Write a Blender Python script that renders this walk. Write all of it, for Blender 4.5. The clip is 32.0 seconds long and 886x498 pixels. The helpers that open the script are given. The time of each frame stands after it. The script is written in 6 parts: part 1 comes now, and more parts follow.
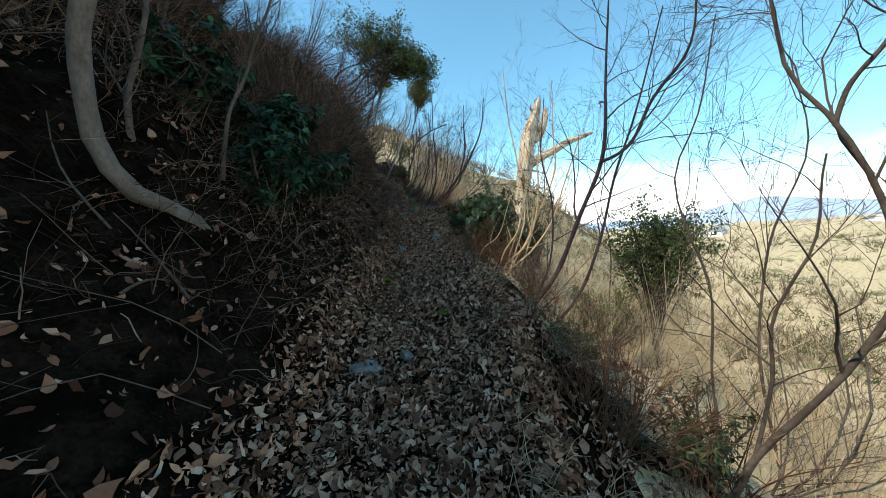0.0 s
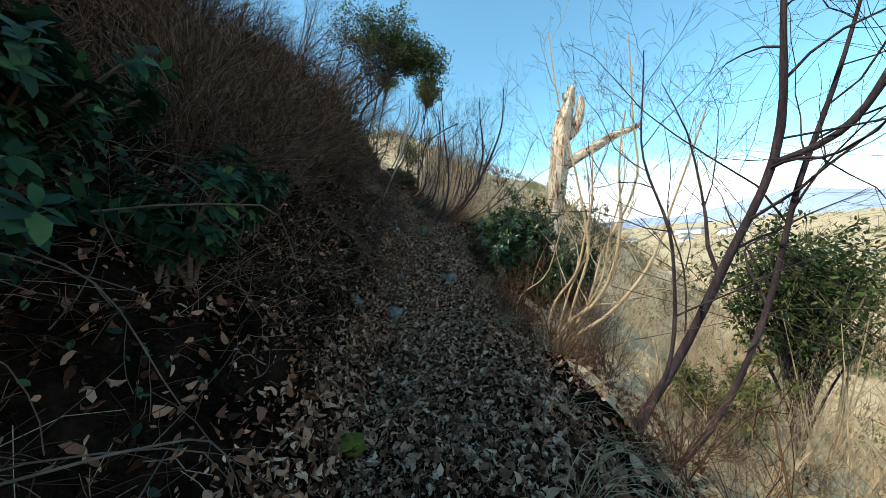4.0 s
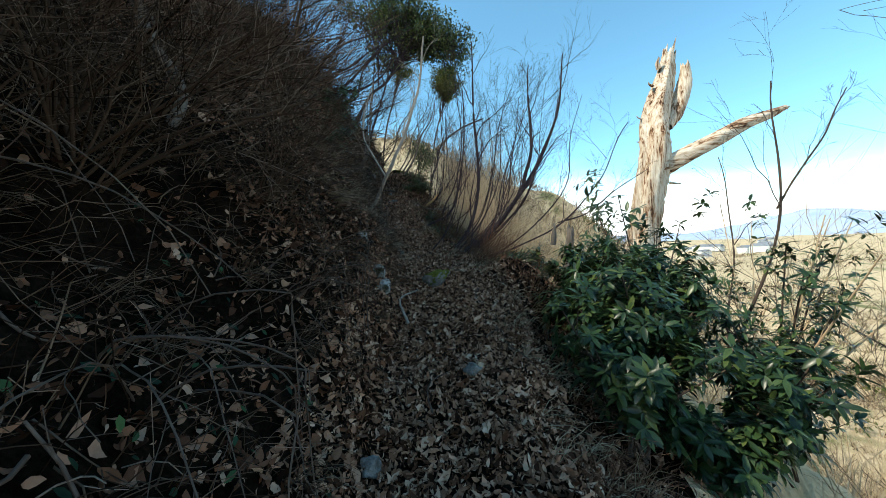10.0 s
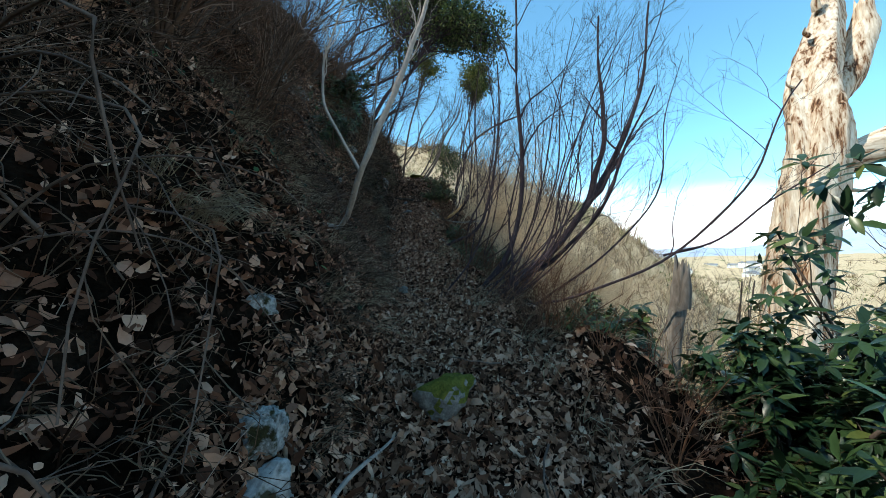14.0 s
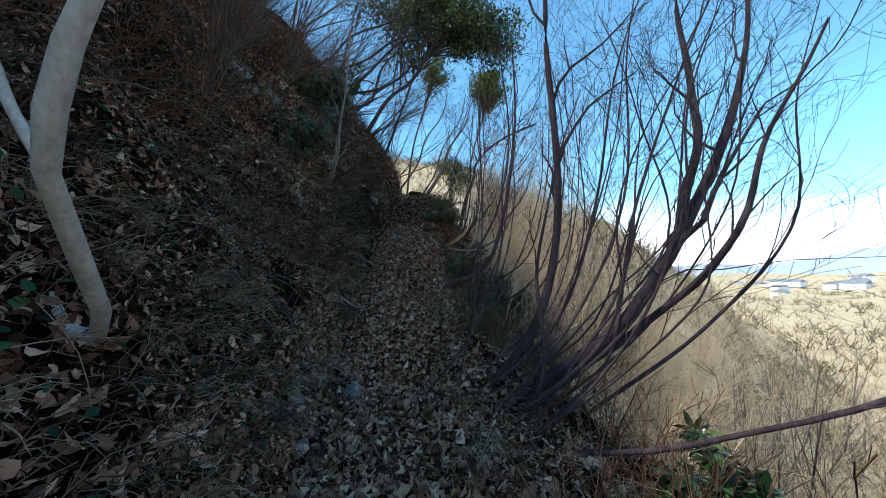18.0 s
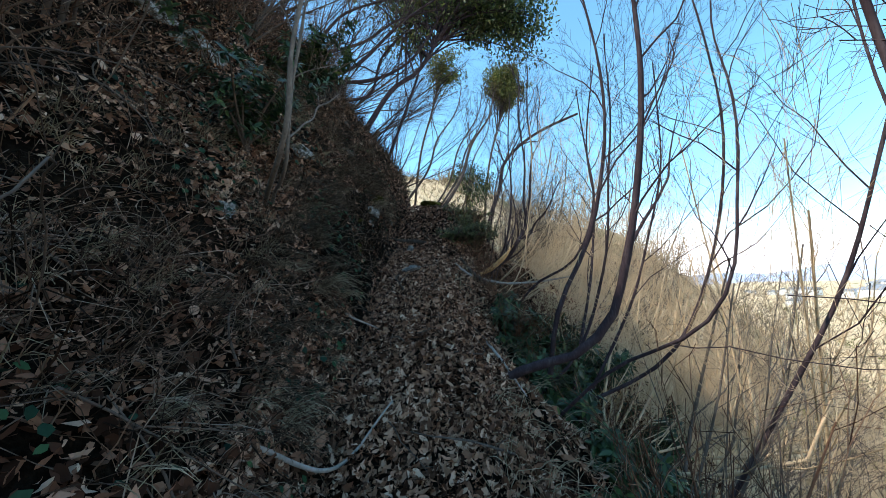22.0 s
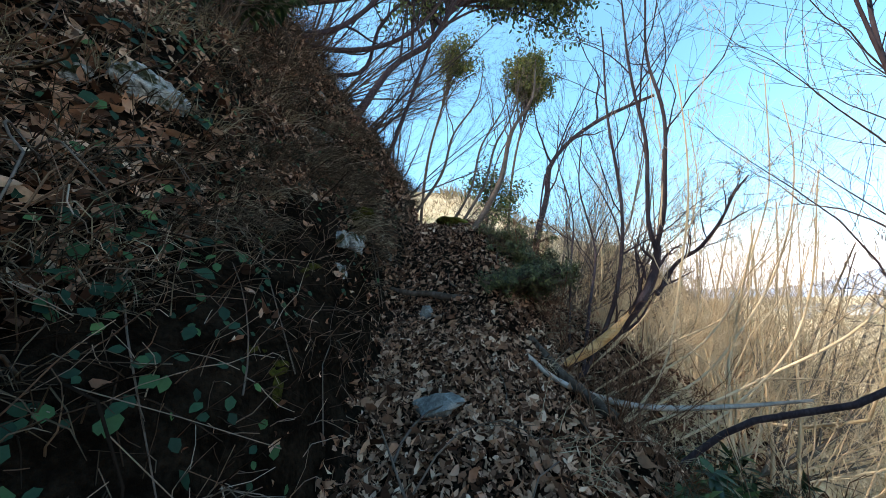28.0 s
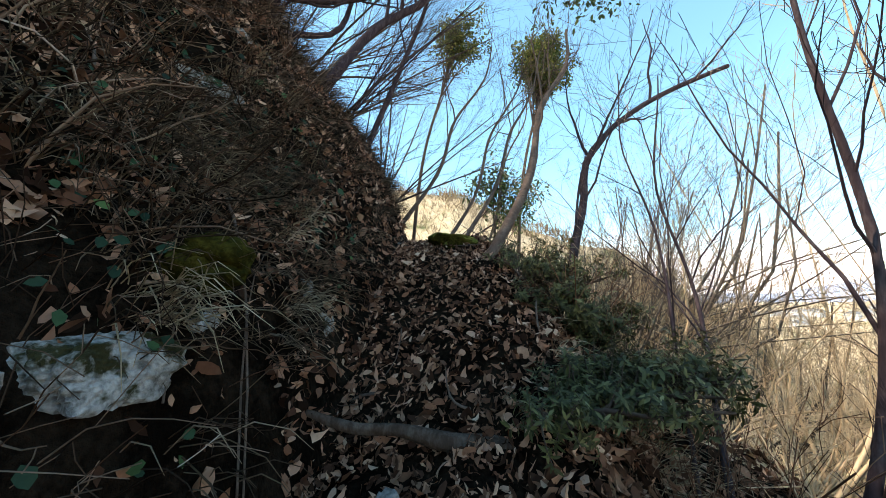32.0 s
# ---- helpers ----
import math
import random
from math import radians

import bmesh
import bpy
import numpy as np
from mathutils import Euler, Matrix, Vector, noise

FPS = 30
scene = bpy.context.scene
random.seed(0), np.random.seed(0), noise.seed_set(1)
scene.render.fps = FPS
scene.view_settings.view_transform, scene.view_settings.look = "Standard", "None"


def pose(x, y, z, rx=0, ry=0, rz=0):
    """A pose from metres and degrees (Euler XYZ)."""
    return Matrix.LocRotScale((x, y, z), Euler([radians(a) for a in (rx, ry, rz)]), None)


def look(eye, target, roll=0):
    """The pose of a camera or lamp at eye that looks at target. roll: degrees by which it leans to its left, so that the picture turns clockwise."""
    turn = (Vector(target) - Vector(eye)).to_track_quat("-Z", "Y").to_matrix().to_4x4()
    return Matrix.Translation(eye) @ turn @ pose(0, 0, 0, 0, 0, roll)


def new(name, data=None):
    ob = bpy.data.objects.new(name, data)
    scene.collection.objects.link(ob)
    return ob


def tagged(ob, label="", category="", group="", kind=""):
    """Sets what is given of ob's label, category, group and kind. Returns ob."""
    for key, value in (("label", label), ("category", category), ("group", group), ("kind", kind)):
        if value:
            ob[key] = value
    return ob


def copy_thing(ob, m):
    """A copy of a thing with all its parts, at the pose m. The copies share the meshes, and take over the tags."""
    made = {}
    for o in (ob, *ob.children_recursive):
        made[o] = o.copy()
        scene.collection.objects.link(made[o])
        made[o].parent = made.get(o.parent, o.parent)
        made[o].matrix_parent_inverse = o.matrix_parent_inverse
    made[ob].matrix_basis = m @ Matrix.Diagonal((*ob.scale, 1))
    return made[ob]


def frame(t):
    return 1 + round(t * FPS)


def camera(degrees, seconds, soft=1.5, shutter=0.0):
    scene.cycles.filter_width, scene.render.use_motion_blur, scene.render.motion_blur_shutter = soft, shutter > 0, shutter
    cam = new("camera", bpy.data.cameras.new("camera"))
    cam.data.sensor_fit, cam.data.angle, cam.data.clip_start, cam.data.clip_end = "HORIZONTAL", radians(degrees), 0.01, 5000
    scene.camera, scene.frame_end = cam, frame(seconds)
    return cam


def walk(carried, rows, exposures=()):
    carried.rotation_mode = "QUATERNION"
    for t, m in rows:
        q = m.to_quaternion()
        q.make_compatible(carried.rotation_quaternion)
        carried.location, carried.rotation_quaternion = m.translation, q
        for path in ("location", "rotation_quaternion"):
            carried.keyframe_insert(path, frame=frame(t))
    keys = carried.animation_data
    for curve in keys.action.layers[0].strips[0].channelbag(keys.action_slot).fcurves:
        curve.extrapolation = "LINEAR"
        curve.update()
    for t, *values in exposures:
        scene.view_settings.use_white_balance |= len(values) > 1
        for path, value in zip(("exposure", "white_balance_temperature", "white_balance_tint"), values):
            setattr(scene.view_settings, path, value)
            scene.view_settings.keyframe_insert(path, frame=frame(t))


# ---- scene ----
cam = camera(108.0, 32.0, soft=0.8)
PATH = [
    (0, (0.617, -0.247, 1.447), (0.503, 1.749, 1.379), -2.7),
    (0.5, (0.519, -0.003, 1.533), (0.399, 1.993, 1.463), -2.7),
    (1, (0.477, 0.261, 1.59), (0.341, 2.255, 1.522), -3.3),
    (1.5, (0.524, 0.598, 1.642), (0.379, 2.592, 1.576), -3.3),
    (2, (0.452, 0.882, 1.666), (0.301, 2.875, 1.603), -3.4),
    (2.5, (0.384, 1.165, 1.782), (0.224, 3.158, 1.719), -3.6),
    (3, (0.449, 1.47, 1.841), (0.266, 3.461, 1.775), -4.0),
    (3.5, (0.493, 1.787, 1.971), (0.298, 3.776, 1.912), -4.1),
    (5.5, (0.067, 3.178, 2.189), (-0.112, 5.17, 2.184), -3.9),
    (6, (0.056, 3.448, 2.228), (-0.12, 5.44, 2.229), -3.6),
    (6.5, (0.098, 3.682, 2.337), (-0.09, 5.673, 2.339), -3.6),
    (7, (-0.023, 3.904, 2.399), (-0.199, 5.896, 2.395), -3.1),
    (7.5, (-0.021, 4.291, 2.465), (-0.209, 6.282, 2.457), -3.0),
    (8, (-0.018, 4.579, 2.569), (-0.206, 6.57, 2.555), -2.7),
    (8.5, (-0.064, 4.792, 2.619), (-0.256, 6.782, 2.592), -2.2),
    (9, (-0.187, 5.181, 2.63), (-0.397, 7.17, 2.628), -2.6),
    (9.5, (-0.218, 5.445, 2.645), (-0.438, 7.433, 2.645), -2.2),
    (10, (-0.173, 5.788, 2.738), (-0.426, 7.772, 2.741), -2.0),
    (10.5, (-0.154, 6.035, 2.756), (-0.439, 8.014, 2.767), -2.0),
    (11, (-0.202, 6.328, 2.802), (-0.513, 8.304, 2.832), -2.0),
    (11.5, (-0.216, 6.663, 2.831), (-0.555, 8.633, 2.872), -2.0),
    (12, (-0.294, 6.953, 2.898), (-0.648, 8.92, 2.96), -1.8),
    (12.5, (-0.381, 7.278, 2.94), (-0.744, 9.243, 3.015), -1.5),
    (13, (-0.434, 7.599, 3.035), (-0.796, 9.565, 3.101), -1.1),
    (13.5, (-0.377, 7.82, 3.079), (-0.767, 9.781, 3.145), -0.8),
    (14, (-0.414, 8.077, 3.143), (-0.826, 10.033, 3.204), -0.5),
    (14.5, (-0.322, 8.25, 3.149), (-0.784, 10.194, 3.23), -0.4),
    (16.5, (-0.293, 9.310, 3.429), (-0.799, 11.240, 3.571), -0.4),
    (17, (-0.356, 9.488, 3.480), (-0.854, 11.420, 3.627), -0.3),
    (17.5, (-0.452, 9.743, 3.594), (-0.955, 11.673, 3.746), -0.4),
    (18, (-0.519, 9.963, 3.653), (-1.008, 11.896, 3.810), -0.1),
    (18.5, (-0.571, 10.154, 3.703), (-1.078, 12.082, 3.856), -0.9),
    (19, (-0.737, 10.465, 3.721), (-1.24, 12.393, 3.892), -0.6),
    (19.5, (-0.941, 10.786, 3.76), (-1.438, 12.713, 3.958), -1.2),
    (20, (-1.087, 11.255, 3.856), (-1.594, 13.178, 4.067), -1.2),
    (20.5, (-1.251, 11.53, 3.942), (-1.763, 13.451, 4.154), -1.2),
    (21, (-1.463, 11.762, 4.038), (-1.967, 13.684, 4.265), -1.2),
    (21.5, (-1.531, 12.07, 4.097), (-2.043, 13.989, 4.332), -1.5),
    (22, (-1.579, 12.276, 4.145), (-2.092, 14.192, 4.397), -1.4),
    (22.5, (-1.733, 12.557, 4.24), (-2.244, 14.473, 4.501), -1.3),
    (23, (-1.825, 12.79, 4.281), (-2.335, 14.707, 4.543), -1.5),
    (23.5, (-1.908, 13.076, 4.383), (-2.408, 14.993, 4.655), -1.4),
    (24, (-2.017, 13.263, 4.41), (-2.514, 15.18, 4.688), -1.4),
    (24.5, (-2.133, 13.448, 4.505), (-2.628, 15.366, 4.782), -1.4),
    (25, (-2.208, 13.694, 4.584), (-2.698, 15.612, 4.867), -1.3),
    (25.5, (-2.248, 13.811, 4.681), (-2.738, 15.729, 4.968), -1.1),
    (27.5, (-2.645, 14.661, 4.932), (-3.131, 16.573, 5.259), -0.9),
    (28, (-2.688, 14.809, 4.961), (-3.198, 16.714, 5.295), -1.1),
    (28.5, (-2.749, 15.138, 5.083), (-3.251, 17.044, 5.418), -0.8),
    (29, (-2.793, 15.354, 5.119), (-3.296, 17.259, 5.46), -0.6),
    (29.5, (-2.902, 15.592, 5.232), (-3.401, 17.498, 5.574), -0.7),
    (30, (-2.914, 15.818, 5.282), (-3.418, 17.722, 5.63), -0.5),
    (30.5, (-2.946, 15.928, 5.363), (-3.449, 17.832, 5.709), -0.5),
    (31, (-3.087, 16.104, 5.412), (-3.588, 18.008, 5.762), -0.9),
    (31.5, (-3.122, 16.291, 5.446), (-3.623, 18.193, 5.809), -0.7),
    (32, (-3.095, 16.464, 5.572), (-3.596, 18.37, 5.918), -0.6),
]
walk(cam, [(t, look(eye, target, roll)) for t, eye, target, roll in PATH], [(0, 0.02, 6800, 4), (10, 0.07, 6750, 4), (14, 0.14, 6350, 4), (18, 0.2, 6150, 8), (21, 0.43, 6400, 9), (24, 0.68, 6600, 11), (28, 0.8, 6850, 11), (32, 0.9, 7500, 14)])

# ---------- world, sun ----------
SUN_AZ, SUN_EL = -115.0, 48.0          # degrees from +y towards +x, and above the horizon
world = bpy.data.worlds.new("sky")
scene.world = world
world.use_nodes = True
wn, wl = world.node_tree.nodes, world.node_tree.links
wn.clear()
w_out = wn.new("ShaderNodeOutputWorld")
w_bg = wn.new("ShaderNodeBackground")
w_sky = wn.new("ShaderNodeTexSky")
w_sky.sky_type = 'NISHITA'
w_sky.sun_disc = False
w_sky.sun_elevation = radians(SUN_EL)
w_sky.sun_rotation = radians(SUN_AZ)
w_sky.air_density, w_sky.dust_density, w_sky.ozone_density = 1.0, 0.3, 1.0
w_bg.inputs["Strength"].default_value = 0.28
# a broken bank of low cloud
w_tc = wn.new("ShaderNodeTexCoord")
w_sep = wn.new("ShaderNodeSeparateXYZ")
w_map = wn.new("ShaderNodeMapping")
w_map.inputs["Scale"].default_value = (1.6, 1.6, 5.0)
w_noise = wn.new("ShaderNodeTexNoise")
w_noise.inputs["Scale"].default_value, w_noise.inputs["Detail"].default_value = 1.4, 6.0
w_low = wn.new("ShaderNodeMapRange")
w_low.inputs["From Min"].default_value, w_low.inputs["From Max"].default_value = 0.34, 0.05
w_add = wn.new("ShaderNodeMath")
w_add.operation = 'ADD'
w_ramp = wn.new("ShaderNodeMapRange")
w_ramp.inputs["From Min"].default_value, w_ramp.inputs["From Max"].default_value = 0.95, 1.5
w_ramp.interpolation_type = 'SMOOTHSTEP'
w_mix = wn.new("ShaderNodeMix")
w_mix.data_type = 'RGBA'
w_mix.inputs["B"].default_value = (8.2, 8.4, 8.8, 1)
wl.new(w_tc.outputs["Generated"], w_sep.inputs[0])
wl.new(w_tc.outputs["Generated"], w_map.inputs[0])
wl.new(w_map.outputs[0], w_noise.inputs["Vector"])
wl.new(w_sep.outputs["Z"], w_low.inputs["Value"])
wl.new(w_low.outputs[0], w_add.inputs[0])
wl.new(w_noise.outputs["Fac"], w_add.inputs[1])
wl.new(w_add.outputs[0], w_ramp.inputs["Value"])
wl.new(w_ramp.outputs[0], w_mix.inputs["Factor"])
w_tint = wn.new("ShaderNodeMix")
w_tint.data_type, w_tint.blend_type = 'RGBA', 'MULTIPLY'
w_tint.inputs["Factor"].default_value = 1.0
w_tint.inputs["B"].default_value = (0.70, 1.07, 1.06, 1)
wl.new(w_sky.outputs[0], w_tint.inputs["A"])
wl.new(w_tint.outputs["Result"], w_mix.inputs["A"])
wl.new(w_mix.outputs["Result"], w_bg.inputs["Color"])
wl.new(w_bg.outputs[0], w_out.inputs[0])

sun_dir = Vector((math.sin(radians(SUN_AZ)) * math.cos(radians(SUN_EL)), math.cos(radians(SUN_AZ)) * math.cos(radians(SUN_EL)), math.sin(radians(SUN_EL))))
sun = new("sun", bpy.data.lights.new("sun", 'SUN'))
sun.data.energy, sun.data.angle, sun.data.color = 5.0, radians(0.6), (1.0, 0.91, 0.77)
sun.matrix_world = look(sun_dir * 50, (0, 0, 0))

# ---------- materials ----------
def mat(name, rough=0.9, spec=0.3):
    m = bpy.data.materials.new(name)
    m.use_nodes = True
    b = m.node_tree.nodes["Principled BSDF"]
    b.inputs["Roughness"].default_value = rough
    b.inputs["Specular IOR Level"].default_value = spec
    return m, m.node_tree.nodes, m.node_tree.links, b


def ramp(n, stops):
    r = n.new("ShaderNodeValToRGB")
    e = r.color_ramp.elements
    while len(e) < len(stops):
        e.new(0.5)
    for el, (p, c) in zip(e, stops):
        el.position, el.color = p, (*c, 1)
    return r


def noise_node(n, l, scale, detail=5.0, rough=0.6, stretch=None):
    tc = n.new("ShaderNodeTexCoord")
    t = n.new("ShaderNodeTexNoise")
    t.inputs["Scale"].default_value, t.inputs["Detail"].default_value, t.inputs["Roughness"].default_value = scale, detail, rough
    if stretch:
        mp = n.new("ShaderNodeMapping")
        mp.inputs["Scale"].default_value = stretch
        l.new(tc.outputs["Object"], mp.inputs[0])
        l.new(mp.outputs[0], t.inputs["Vector"])
    else:
        l.new(tc.outputs["Object"], t.inputs["Vector"])
    return t


def bump_node(n, l, b, src, strength=0.5, dist=0.01):
    bp = n.new("ShaderNodeBump")
    bp.inputs["Strength"].default_value, bp.inputs["Distance"].default_value = strength, dist
    l.new(src, bp.inputs["Height"])
    l.new(bp.outputs[0], b.inputs["Normal"])
    return bp


def noisy(name, stops, scale, rough=0.9, spec=0.25, stretch=None, bump=0.5, dist=0.01, fine=6.0, over=None):
    """Two scales of noise through a colour ramp, with relief; over: (colour, threshold, scale) for a second growth such as moss."""
    m, n, l, b = mat(name, rough, spec)
    a = noise_node(n, l, scale, 6, 0.65, stretch)
    c = noise_node(n, l, scale * fine, 4, 0.6, stretch)
    mx = n.new("ShaderNodeMath")
    mx.operation = 'MULTIPLY_ADD'
    mx.inputs[1].default_value, mx.inputs[2].default_value = 0.45, 0.0
    l.new(c.outputs["Fac"], mx.inputs[0])
    ad = n.new("ShaderNodeMath")
    ad.operation = 'MULTIPLY_ADD'
    ad.inputs[1].default_value = 0.75
    l.new(a.outputs["Fac"], ad.inputs[0])
    l.new(mx.outputs[0], ad.inputs[2])
    r = ramp(n, stops)
    l.new(ad.outputs[0], r.inputs[0])
    col = r.outputs[0]
    if over:
        o = noise_node(n, l, over[2], 5, 0.6)
        th = n.new("ShaderNodeMapRange")
        th.inputs["From Min"].default_value, th.inputs["From Max"].default_value = over[1], over[1] + 0.08
        l.new(o.outputs["Fac"], th.inputs["Value"])
        mm = n.new("ShaderNodeMix")
        mm.data_type = 'RGBA'
        mm.inputs["B"].default_value = (*over[0], 1)
        l.new(th.outputs[0], mm.inputs["Factor"])
        l.new(col, mm.inputs["A"])
        col = mm.outputs["Result"]
    l.new(col, b.inputs["Base Color"])
    bump_node(n, l, b, ad.outputs[0], bump, dist)
    return m


def leafy(name, stops, rough=0.5, spec=0.4, translucent=0.25):
    """Leaves: a colour for each leaf by its island, and a little light let through."""
    m, n, l, b = mat(name, rough, spec)
    g = n.new("ShaderNodeNewGeometry")
    r = ramp(n, stops)
    l.new(g.outputs["Random Per Island"], r.inputs[0])
    t = noise_node(n, l, 60.0, 3, 0.6)
    hs = n.new("ShaderNodeHueSaturation")
    mr = n.new("ShaderNodeMapRange")
    mr.inputs["To Min"].default_value, mr.inputs["To Max"].default_value = 0.7, 1.3
    l.new(t.outputs["Fac"], mr.inputs["Value"])
    l.new(mr.outputs[0], hs.inputs["Value"])
    l.new(r.outputs[0], hs.inputs["Color"])
    l.new(hs.outputs[0], b.inputs["Base Color"])
    tr = n.new("ShaderNodeBsdfTranslucent")
    l.new(hs.outputs[0], tr.inputs["Color"])
    mx = n.new("ShaderNodeMixShader")
    mx.inputs[0].default_value = translucent
    l.new(b.outputs[0], mx.inputs[1])
    l.new(tr.outputs[0], mx.inputs[2])
    l.new(mx.outputs[0], n["Material Output"].inputs[0])
    return m


# soil taken almost to black: shade between leaves is put into the colour
M_SOIL = noisy("shaded_soil_and_litter", [(0.30, (0.0012, 0.0009, 0.0007)), (0.55, (0.0045, 0.0032, 0.0024)), (0.80, (0.02, 0.014, 0.010))], 5.0, 0.95, 0.0, bump=0.9, dist=0.03, fine=9.0)
M_LITTER = leafy("dry_leaf", [(0.0, (0.012, 0.006, 0.004)), (0.25, (0.075, 0.036, 0.022)), (0.55, (0.235, 0.122, 0.076)), (0.85, (0.41, 0.245, 0.165)), (1.0, (0.56, 0.405, 0.30))], 0.85, 0.04, 0.12)
# darker copy of the dry leaf, with the bank's shade put into its colour
M_LITTER_SHADE = leafy("shaded_leaf", [(0.0, (0.008, 0.0045, 0.003)), (0.3, (0.065, 0.031, 0.02)), (0.65, (0.2, 0.104, 0.067)), (0.9, (0.34, 0.20, 0.138)), (1.0, (0.46, 0.32, 0.235))], 0.85, 0.04, 0.10)
M_GREEN = leafy("evergreen_leaf", [(0.0, (0.013, 0.030, 0.014)), (0.5, (0.027, 0.055, 0.022)), (0.85, (0.05, 0.092, 0.032)), (1.0, (0.11, 0.14, 0.04))], 0.32, 0.35, 0.22)
M_CROWN = leafy("olive_crown_leaf", [(0.0, (0.02, 0.036, 0.012)), (0.5, (0.06, 0.088, 0.028)), (0.85, (0.115, 0.145, 0.045)), (1.0, (0.22, 0.22, 0.08))], 0.45, 0.3, 0.4)
M_BROADLEAF = leafy("broad_leaf", [(0.0, (0.008, 0.024, 0.016)), (0.6, (0.016, 0.045, 0.026)), (0.93, (0.035, 0.085, 0.035)), (1.0, (0.08, 0.15, 0.05))], 0.5, 0.1, 0.2)
M_YELLOWGREEN = leafy("olive_leaf", [(0.0, (0.05, 0.075, 0.02)), (0.6, (0.11, 0.13, 0.035)), (1.0, (0.24, 0.22, 0.06))], 0.5, 0.25, 0.45)
M_FINELEAF = leafy("small_dull_leaf", [(0.0, (0.022, 0.028, 0.010)), (0.6, (0.06, 0.068, 0.025)), (0.95, (0.115, 0.12, 0.045)), (1.0, (0.2, 0.19, 0.08))], 0.5, 0.25, 0.25)
M_STRAW = leafy("dry_grass", [(0.0, (0.16, 0.115, 0.07)), (0.6, (0.30, 0.235, 0.15)), (1.0, (0.45, 0.38, 0.27))], 0.7, 0.3, 0.2)
M_BARK_DARK = noisy("dark_bark", [(0.3, (0.016, 0.011, 0.014)), (0.6, (0.042, 0.030, 0.035)), (0.85, (0.10, 0.08, 0.085))], 14.0, 0.9, 0.08, (1, 1, 0.25), 0.6, 0.004)
M_BARK_PALE = noisy("pale_bark", [(0.3, (0.11, 0.095, 0.08)), (0.55, (0.24, 0.21, 0.185)), (0.85, (0.4, 0.365, 0.33))], 12.0, 0.85, 0.2, (1, 1, 0.6), 0.4, 0.003)
M_BARK_MID = noisy("grey_brown_bark", [(0.3, (0.05, 0.04, 0.033)), (0.55, (0.12, 0.098, 0.083)), (0.85, (0.21, 0.18, 0.155))], 12.0, 0.9, 0.08, (1, 1, 0.5), 0.5, 0.004)
M_TWIG = noisy("twig_bark", [(0.3, (0.04, 0.029, 0.025)), (0.6, (0.085, 0.064, 0.053)), (0.85, (0.16, 0.125, 0.105))], 6.0, 0.9, 0.08, bump=0.2, dist=0.002)
M_TWIGDARK = leafy("dark_dead_twig", [(0.0, (0.012, 0.008, 0.006)), (0.5, (0.06, 0.038, 0.027)), (0.82, (0.16, 0.108, 0.08)), (1.0, (0.32, 0.245, 0.195))], 0.9, 0.0, 0.0)
M_RUST = leafy("rust_brown_bracken", [(0.0, (0.04, 0.019, 0.012)), (0.6, (0.135, 0.07, 0.044)), (1.0, (0.29, 0.18, 0.12))], 0.85, 0.05, 0.15)
M_ROOT = leafy("brown_dry_grass", [(0.0, (0.018, 0.012, 0.009)), (0.5, (0.07, 0.05, 0.034)), (1.0, (0.21, 0.16, 0.115))], 0.85, 0.03, 0.1)
# straw-tan stems; sunlight on them is partly put into the colour
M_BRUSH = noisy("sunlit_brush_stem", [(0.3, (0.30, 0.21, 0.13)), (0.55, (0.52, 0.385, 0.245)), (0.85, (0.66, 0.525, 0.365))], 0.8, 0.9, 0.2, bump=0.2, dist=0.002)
M_DEADWOOD = noisy("weathered_dead_wood", [(0.43, (0.045, 0.02, 0.011)), (0.50, (0.25, 0.13, 0.07)), (0.565, (0.52, 0.39, 0.28)), (0.75, (0.80, 0.71, 0.59))], 3.2, 0.85, 0.15, (2.4, 2.4, 0.2), 0.8, 0.015, 4.0)
M_DEADBRANCH = noisy("weathered_dead_branch", [(0.43, (0.045, 0.02, 0.011)), (0.50, (0.25, 0.13, 0.07)), (0.565, (0.52, 0.39, 0.28)), (0.75, (0.80, 0.71, 0.59))], 3.2, 0.85, 0.15, (0.25, 2.4, 2.0), 0.8, 0.015, 4.0)
M_SCRUB = leafy("far_scrub_twig", [(0.0, (0.08, 0.055, 0.036)), (0.5, (0.20, 0.145, 0.092)), (0.9, (0.36, 0.27, 0.17)), (1.0, (0.22, 0.22, 0.09))], 0.9, 0.05, 0.0)
M_FRESHWOOD = noisy("torn_sapwood", [(0.35, (0.22, 0.10, 0.04)), (0.55, (0.50, 0.27, 0.11)), (0.8, (0.68, 0.45, 0.24))], 6.0, 0.8, 0.15, (0.4, 2, 2), 0.6, 0.006)
M_GREYWOOD = noisy("grey_rotten_wood", [(0.3, (0.04, 0.032, 0.027)), (0.55, (0.12, 0.10, 0.085)), (0.85, (0.25, 0.225, 0.2))], 8.0, 0.9, 0.2, (1, 1, 0.2), 0.9, 0.012, 5.0)
M_LOG = noisy("dark_rotten_log", [(0.3, (0.012, 0.009, 0.007)), (0.55, (0.045, 0.033, 0.026)), (0.85, (0.12, 0.10, 0.085))], 14.0, 0.9, 0.05, (1, 1, 0.3), 0.9, 0.012, 5.0)
M_ROCK = noisy("pale_limestone", [(0.3, (0.05, 0.047, 0.042)), (0.5, (0.19, 0.185, 0.175)), (0.75, (0.42, 0.42, 0.41))], 7.0, 0.85, 0.3, bump=0.8, dist=0.02, over=((0.025, 0.024, 0.010), 0.50, 7.0))
